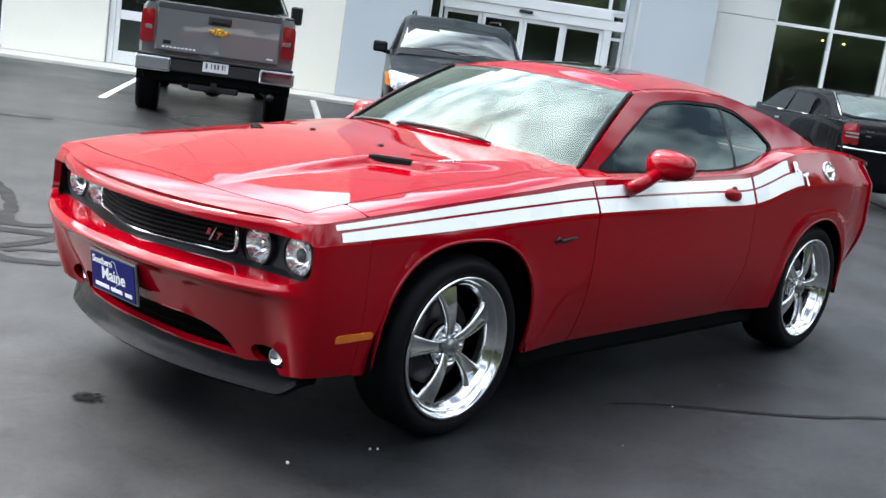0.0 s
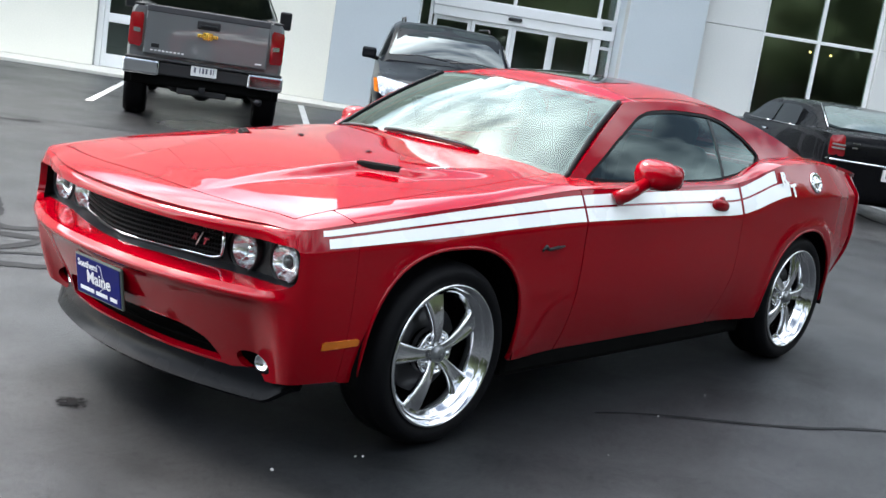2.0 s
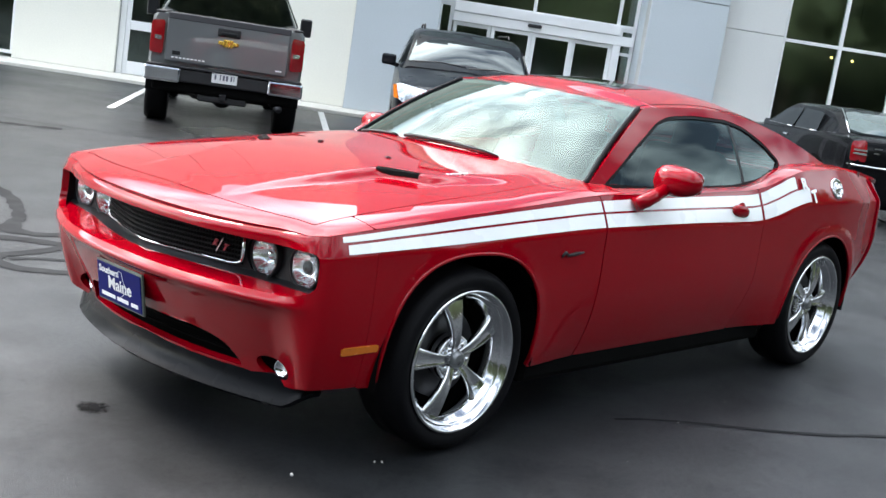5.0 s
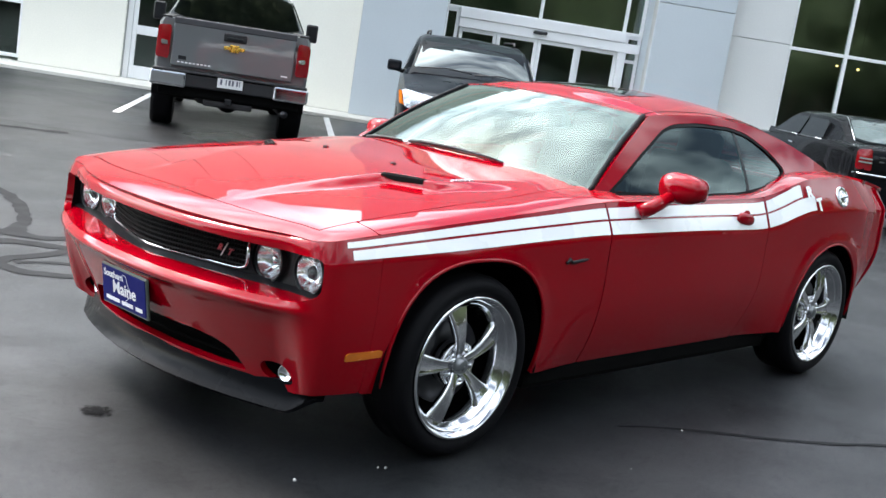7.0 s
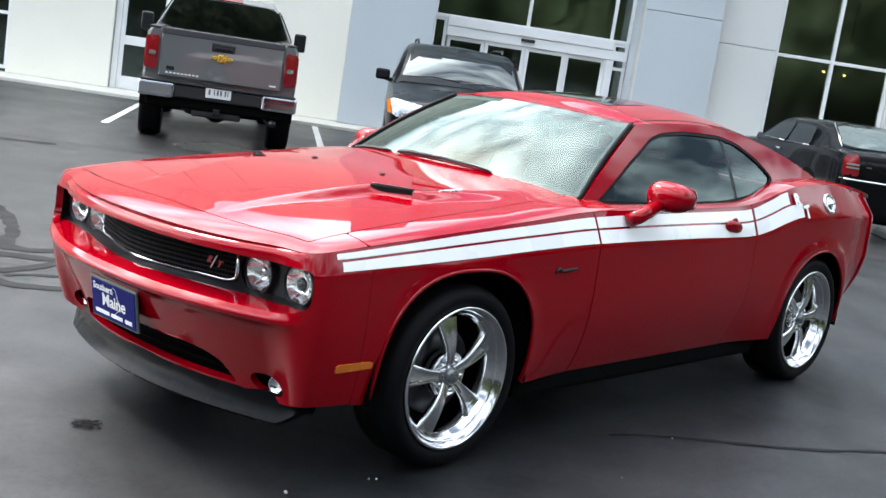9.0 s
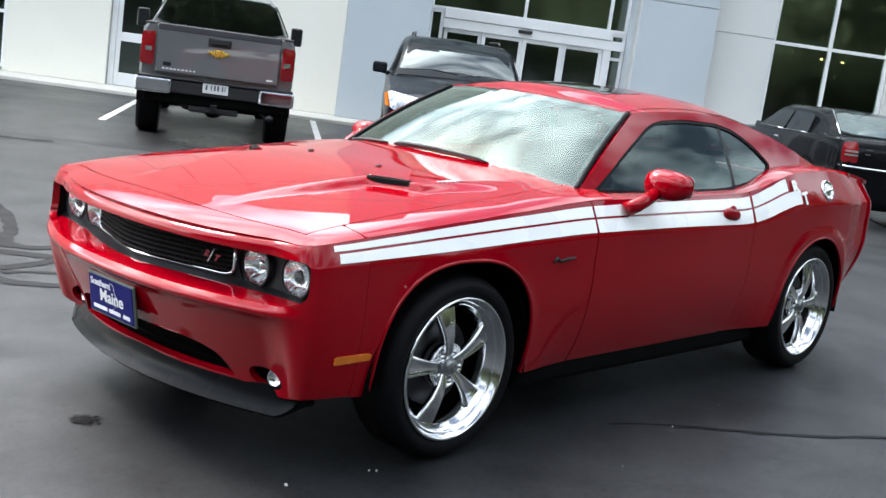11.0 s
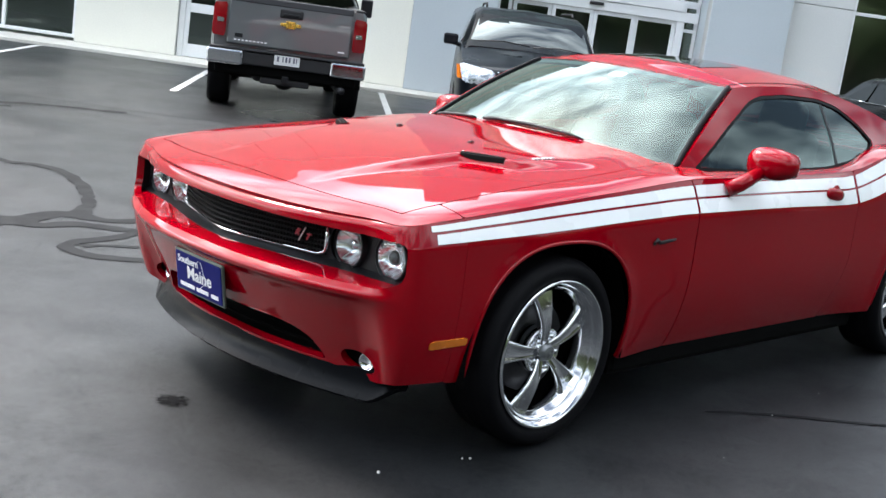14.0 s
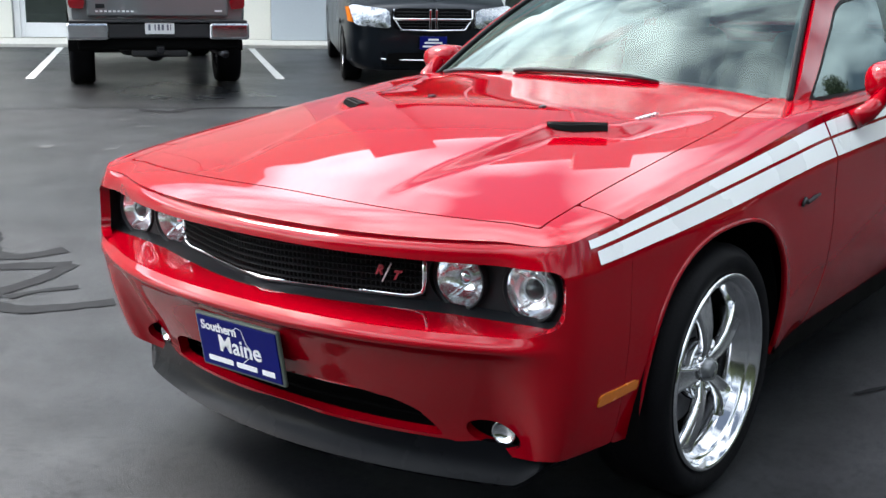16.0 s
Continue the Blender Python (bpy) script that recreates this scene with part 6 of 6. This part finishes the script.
    for z, w in ((0.55, 0.06), (0.515, 0.10), (0.475, 0.12)):
        box("lettering_bar", -w, w, -0.078, -0.074, z - 0.010, z + 0.010, PLATE_WHITE, pl)
    bmp = patch("lower_grille", [(-0.55, -0.02, 0.27), (0.55, -0.02, 0.27), (0.50, -0.015, 0.40), (-0.50, -0.015, 0.40)], BLACK_HOLE, car, "", 0.03, (0, -1, 0))
    tube("bumper_trim", [(-0.80, 0.12, 0.35), (-0.5, -0.03, 0.32), (0, -0.06, 0.315), (0.5, -0.03, 0.32), (0.80, 0.12, 0.35)], 0.012, CHROME, bmp, 8)
    for x in (-0.62, 0.62):
        tube("roof_rail", [(x, 2.6, 1.655), (x, 2.75, 1.70), (x, 4.3, 1.70), (x, 4.45, 1.665)], 0.016, BLACK_PLASTIC, car, 8)


def sedan():
    car = thing("sedan", "black four-door sedan with chrome trim, parked nose-in", "sedan", BUILD @ Matrix.Translation((9.33, -5.40, 0)))
    B = SEDAN_PAINT
    lo = lambda w, zt, z0=0.22: [(0, z0), (w - 0.08, z0), (w - 0.01, z0 + 0.08), (w, 0.50), (w + 0.008, 0.72), (w, zt - 0.12), (w - 0.03, zt - 0.02), (w - 0.12, zt + 0.01), (0, zt + 0.03)]
    loft("body", [(0.0, lo(0.80, 0.95, 0.36)), (0.04, lo(0.87, 1.07, 0.28)), (0.16, lo(0.915, 1.10)), (1.1, lo(0.94, 1.10)), (2.6, lo(0.945, 1.04)), (3.9, lo(0.94, 1.0)), (4.85, lo(0.90, 0.93)), (4.98, lo(0.80, 0.86, 0.3))], B, car, "", 3)
    up = lambda w, wt, zt: [(0, 0.98), (w, 0.98), (w, 1.04), (w - 0.02, 1.09), (wt + 0.07, zt - 0.16), (wt + 0.02, zt - 0.05), (wt - 0.07, zt - 0.005), (0, zt + 0.02)]
    loft("cabin", [(0.55, up(0.84, 0.82, 1.10)), (0.9, up(0.87, 0.76, 1.24)), (1.35, up(0.885, 0.70, 1.40)), (1.9, up(0.89, 0.70, 1.44)), (2.8, up(0.89, 0.70, 1.43)), (3.3, up(0.88, 0.70, 1.32)), (3.8, up(0.86, 0.80, 1.06))], B, car, "", 3)
    rw = patch("rear_window", [(-0.72, 0.64, 1.13), (0.72, 0.64, 1.13), (0.60, 1.30, 1.385), (-0.60, 1.30, 1.385)], mk("pale_reflecting_glass", (0.08, 0.11, 0.11), 0.03, 0, 0.2, 3, 20, coat=0.5, spec=0.6), car, "rear window mirroring the sky", 0.03, (0, -1, 1), bulge=0.03)
    tube("chrome_frame", [(-0.74, 0.62, 1.145), (-0.62, 1.32, 1.43)], 0.008, CHROME, rw, 6)
    for x in (-1, 1):
        for pts in ([(x * 0.885, 1.38, 1.075), (x * 0.89, 2.28, 1.065), (x * 0.775, 2.26, 1.345), (x * 0.775, 1.50, 1.34)], [(x * 0.89, 2.35, 1.065), (x * 0.885, 3.40, 1.06), (x * 0.785, 2.95, 1.32), (x * 0.775, 2.33, 1.345)]):
            w = patch("side_window", pts, DARK_GLASS, car, "", 0.012, (x, 0, 0.3))
            tube("chrome_frame", [Vector(q) + Vector((x * 0.018, 0, 0)) for q in pts[:2]], 0.005, CHROME, w, 6)
        tl = patch("tail_light", [(x * 0.70, -0.01, 0.81), (x * 0.90, 0.05, 0.81), (x * 0.90, 0.07, 1.055), (x * 0.73, 0.01, 1.09)], RED_LENS, car, "red tail lamp with clear bands", 0.015, (0, -1, 0), bulge=0.015)
        for z in (0.90, 0.945):
            patch("reverse_light", [(x * 0.72, -0.035, z), (x * 0.88, 0.015, z), (x * 0.88, 0.015, z + 0.022), (x * 0.72, -0.035, z + 0.022)], REFLECTOR, tl, "", 0.012, (0, -1, 0))
        box("door_handle", x * 0.955 - 0.012, x * 0.955 + 0.012, 2.35, 2.52, 0.93, 0.955, CHROME, car, 0.008, "chrome handle")
        for y in (1.12, 4.15):
            road_wheel(car, x * 0.835, y, 0.36, 0.225, 0.235, CHROME, "black tyre", 7)
            vv, ff = [], []
            for i in range(25):
                an = 2 * math.pi * i / 24
                for r, q in ((0.42, 0.955), (0.37, 0.955)):
                    vv.append((x * q, y + r * math.cos(an), max(0.36 + r * math.sin(an), 0.2)))
                if i:
                    ff.append((2 * i - 2, 2 * i - 1, 2 * i + 1, 2 * i))
            link("wheel_arch", vv, ff, BLACK_HOLE, car)
    tube("bumper_trim", [(-0.90, 0.10, 0.765), (-0.82, -0.02, 0.76), (0, -0.035, 0.755), (0.82, -0.02, 0.76), (0.90, 0.10, 0.765)], 0.014, CHROME, car, 8, "chrome bumper strip")
    part("badge", box_bm(-0.17, 0.17, -0.012, 0.01, 1.015, 1.028, 0.004, bm=box_bm(-0.03, 0.03, -0.018, 0.01, 1.005, 1.038, 0.006)), CHROME, car, "chrome badge")
    for z, w in ((0.99, 0.10), (0.93, 0.07)):
        box("lettering_bar", -0.62, -0.62 + w, -0.012, 0.01, z, z + 0.018, CHROME, car)
    pl = box("number_plate", -0.155, 0.155, -0.05, -0.01, 0.57, 0.72, PLATE_WHITE, car, 0.006, "white number plate")
    for k in range(6):
        box("plate_bar", -0.12 + 0.042 * k, -0.095 + 0.042 * k, -0.053, -0.049, 0.61, 0.68, SATIN_BLACK, pl)


pickup()
minivan()
sedan()

# ---- trees round the far side of the lot, mirrored in the glass ----
def tree(seed, height, label):
    rnd = random.Random(seed)
    ob = thing("tree", label, "tree", group="trees round the lot")
    pts = [(0.15 * math.sin(k * 1.3 + seed), 0.15 * math.cos(k + seed), height * 0.62 * k / 6) for k in range(7)]
    trunk = tube("trunk", pts, [0.24 - 0.028 * k for k in range(7)], BARK, ob, 10)
    blobs = []
    for k in range(11):
        an, z0 = rnd.uniform(0, 6.28), height * rnd.uniform(0.22, 0.58)
        r = height * rnd.uniform(0.16, 0.30)
        tip = (r * math.cos(an), r * math.sin(an), z0 + height * rnd.uniform(0.08, 0.24))
        tube("limb", [(0, 0, z0), (tip[0] * 0.5, tip[1] * 0.5, z0 + (tip[2] - z0) * 0.6), tip], [0.09, 0.06, 0.02], BARK, trunk, 6)
        blobs.append((tip, height * rnd.uniform(0.10, 0.17)))
    for k in range(22):
        an, q = rnd.uniform(0, 6.28), rnd.random() ** 0.5
        z = height * rnd.uniform(0.25, 0.97)
        w = height * 0.30 * math.sin(math.pi * min(max((z / height - 0.10) / 0.95, 0.05), 1)) ** 0.7
        blobs.append(((w * q * math.cos(an), w * q * math.sin(an), z), height * rnd.uniform(0.07, 0.13)))
    vv, ff = [], []
    for (bx, by, bz), r in blobs:
        for _ in range(330):
            d = Vector((rnd.gauss(0, 1), rnd.gauss(0, 1), rnd.gauss(0, 1))).normalized() * r * rnd.uniform(0.55, 1.1)
            c = Vector((bx, by, bz)) + d
            a = Vector((rnd.gauss(0, 1), rnd.gauss(0, 1), rnd.gauss(0, 1))).normalized() * rnd.uniform(0.10, 0.20)
            b = a.cross(d).normalized() * a.length * 0.7
            k = len(vv)
            vv += [c - a, c - b * 0.6, c + a, c + b]
            ff.append((k, k + 1, k + 2, k + 3))
    link("crown", vv, ff, LEAF, ob, "dense dark green leaves", False)
    return ob


def woods():
    rnd = random.Random(77)
    vv, ff = [], []
    for _ in range(60000):
        an, r = radians(rnd.uniform(150, 350)), rnd.uniform(36, 44)
        top = 8.5 + 1.5 * math.sin(an * 9) + 1.2 * math.sin(an * 23 + 1)
        c = Vector((r * math.cos(an), r * math.sin(an), top * rnd.random() ** 0.8))
        a = Vector((rnd.gauss(0, 1), rnd.gauss(0, 1), rnd.gauss(0, 1))).normalized() * rnd.uniform(0.24, 0.5)
        b = a.cross(Vector((rnd.gauss(0, 1), rnd.gauss(0, 1), rnd.gauss(0, 1)))).normalized() * a.length * 0.7
        k = len(vv)
        vv += [c - a, c - b * 0.6, c + a, c + b]
        ff.append((k, k + 1, k + 2, k + 3))
    tagged(link("woods", vv, ff, LEAF, None, "", False), "dense dark green woods far beyond the lot", "woods", kind="stuff")


woods()
kinds = [tree(s, h, "leafy green tree beyond the lot") for s, h in ((3, 10.5), (8, 9.0), (15, 11.5))]
rnd = random.Random(4)
spots = []
for k in range(40):
    an = radians(168 + 166 * k / 39)
    r = 30 + rnd.uniform(-3, 6)
    spots.append((r * math.cos(an), r * math.sin(an)))
for k, (x, y) in enumerate(spots):
    m = Matrix.Translation((x, y, 0)) @ pose(0, 0, 0, 0, 0, rnd.uniform(0, 360))
    if k < 3:
        kinds[k].matrix_world = m
    else:
        copy_thing(kinds[k % 3], m)
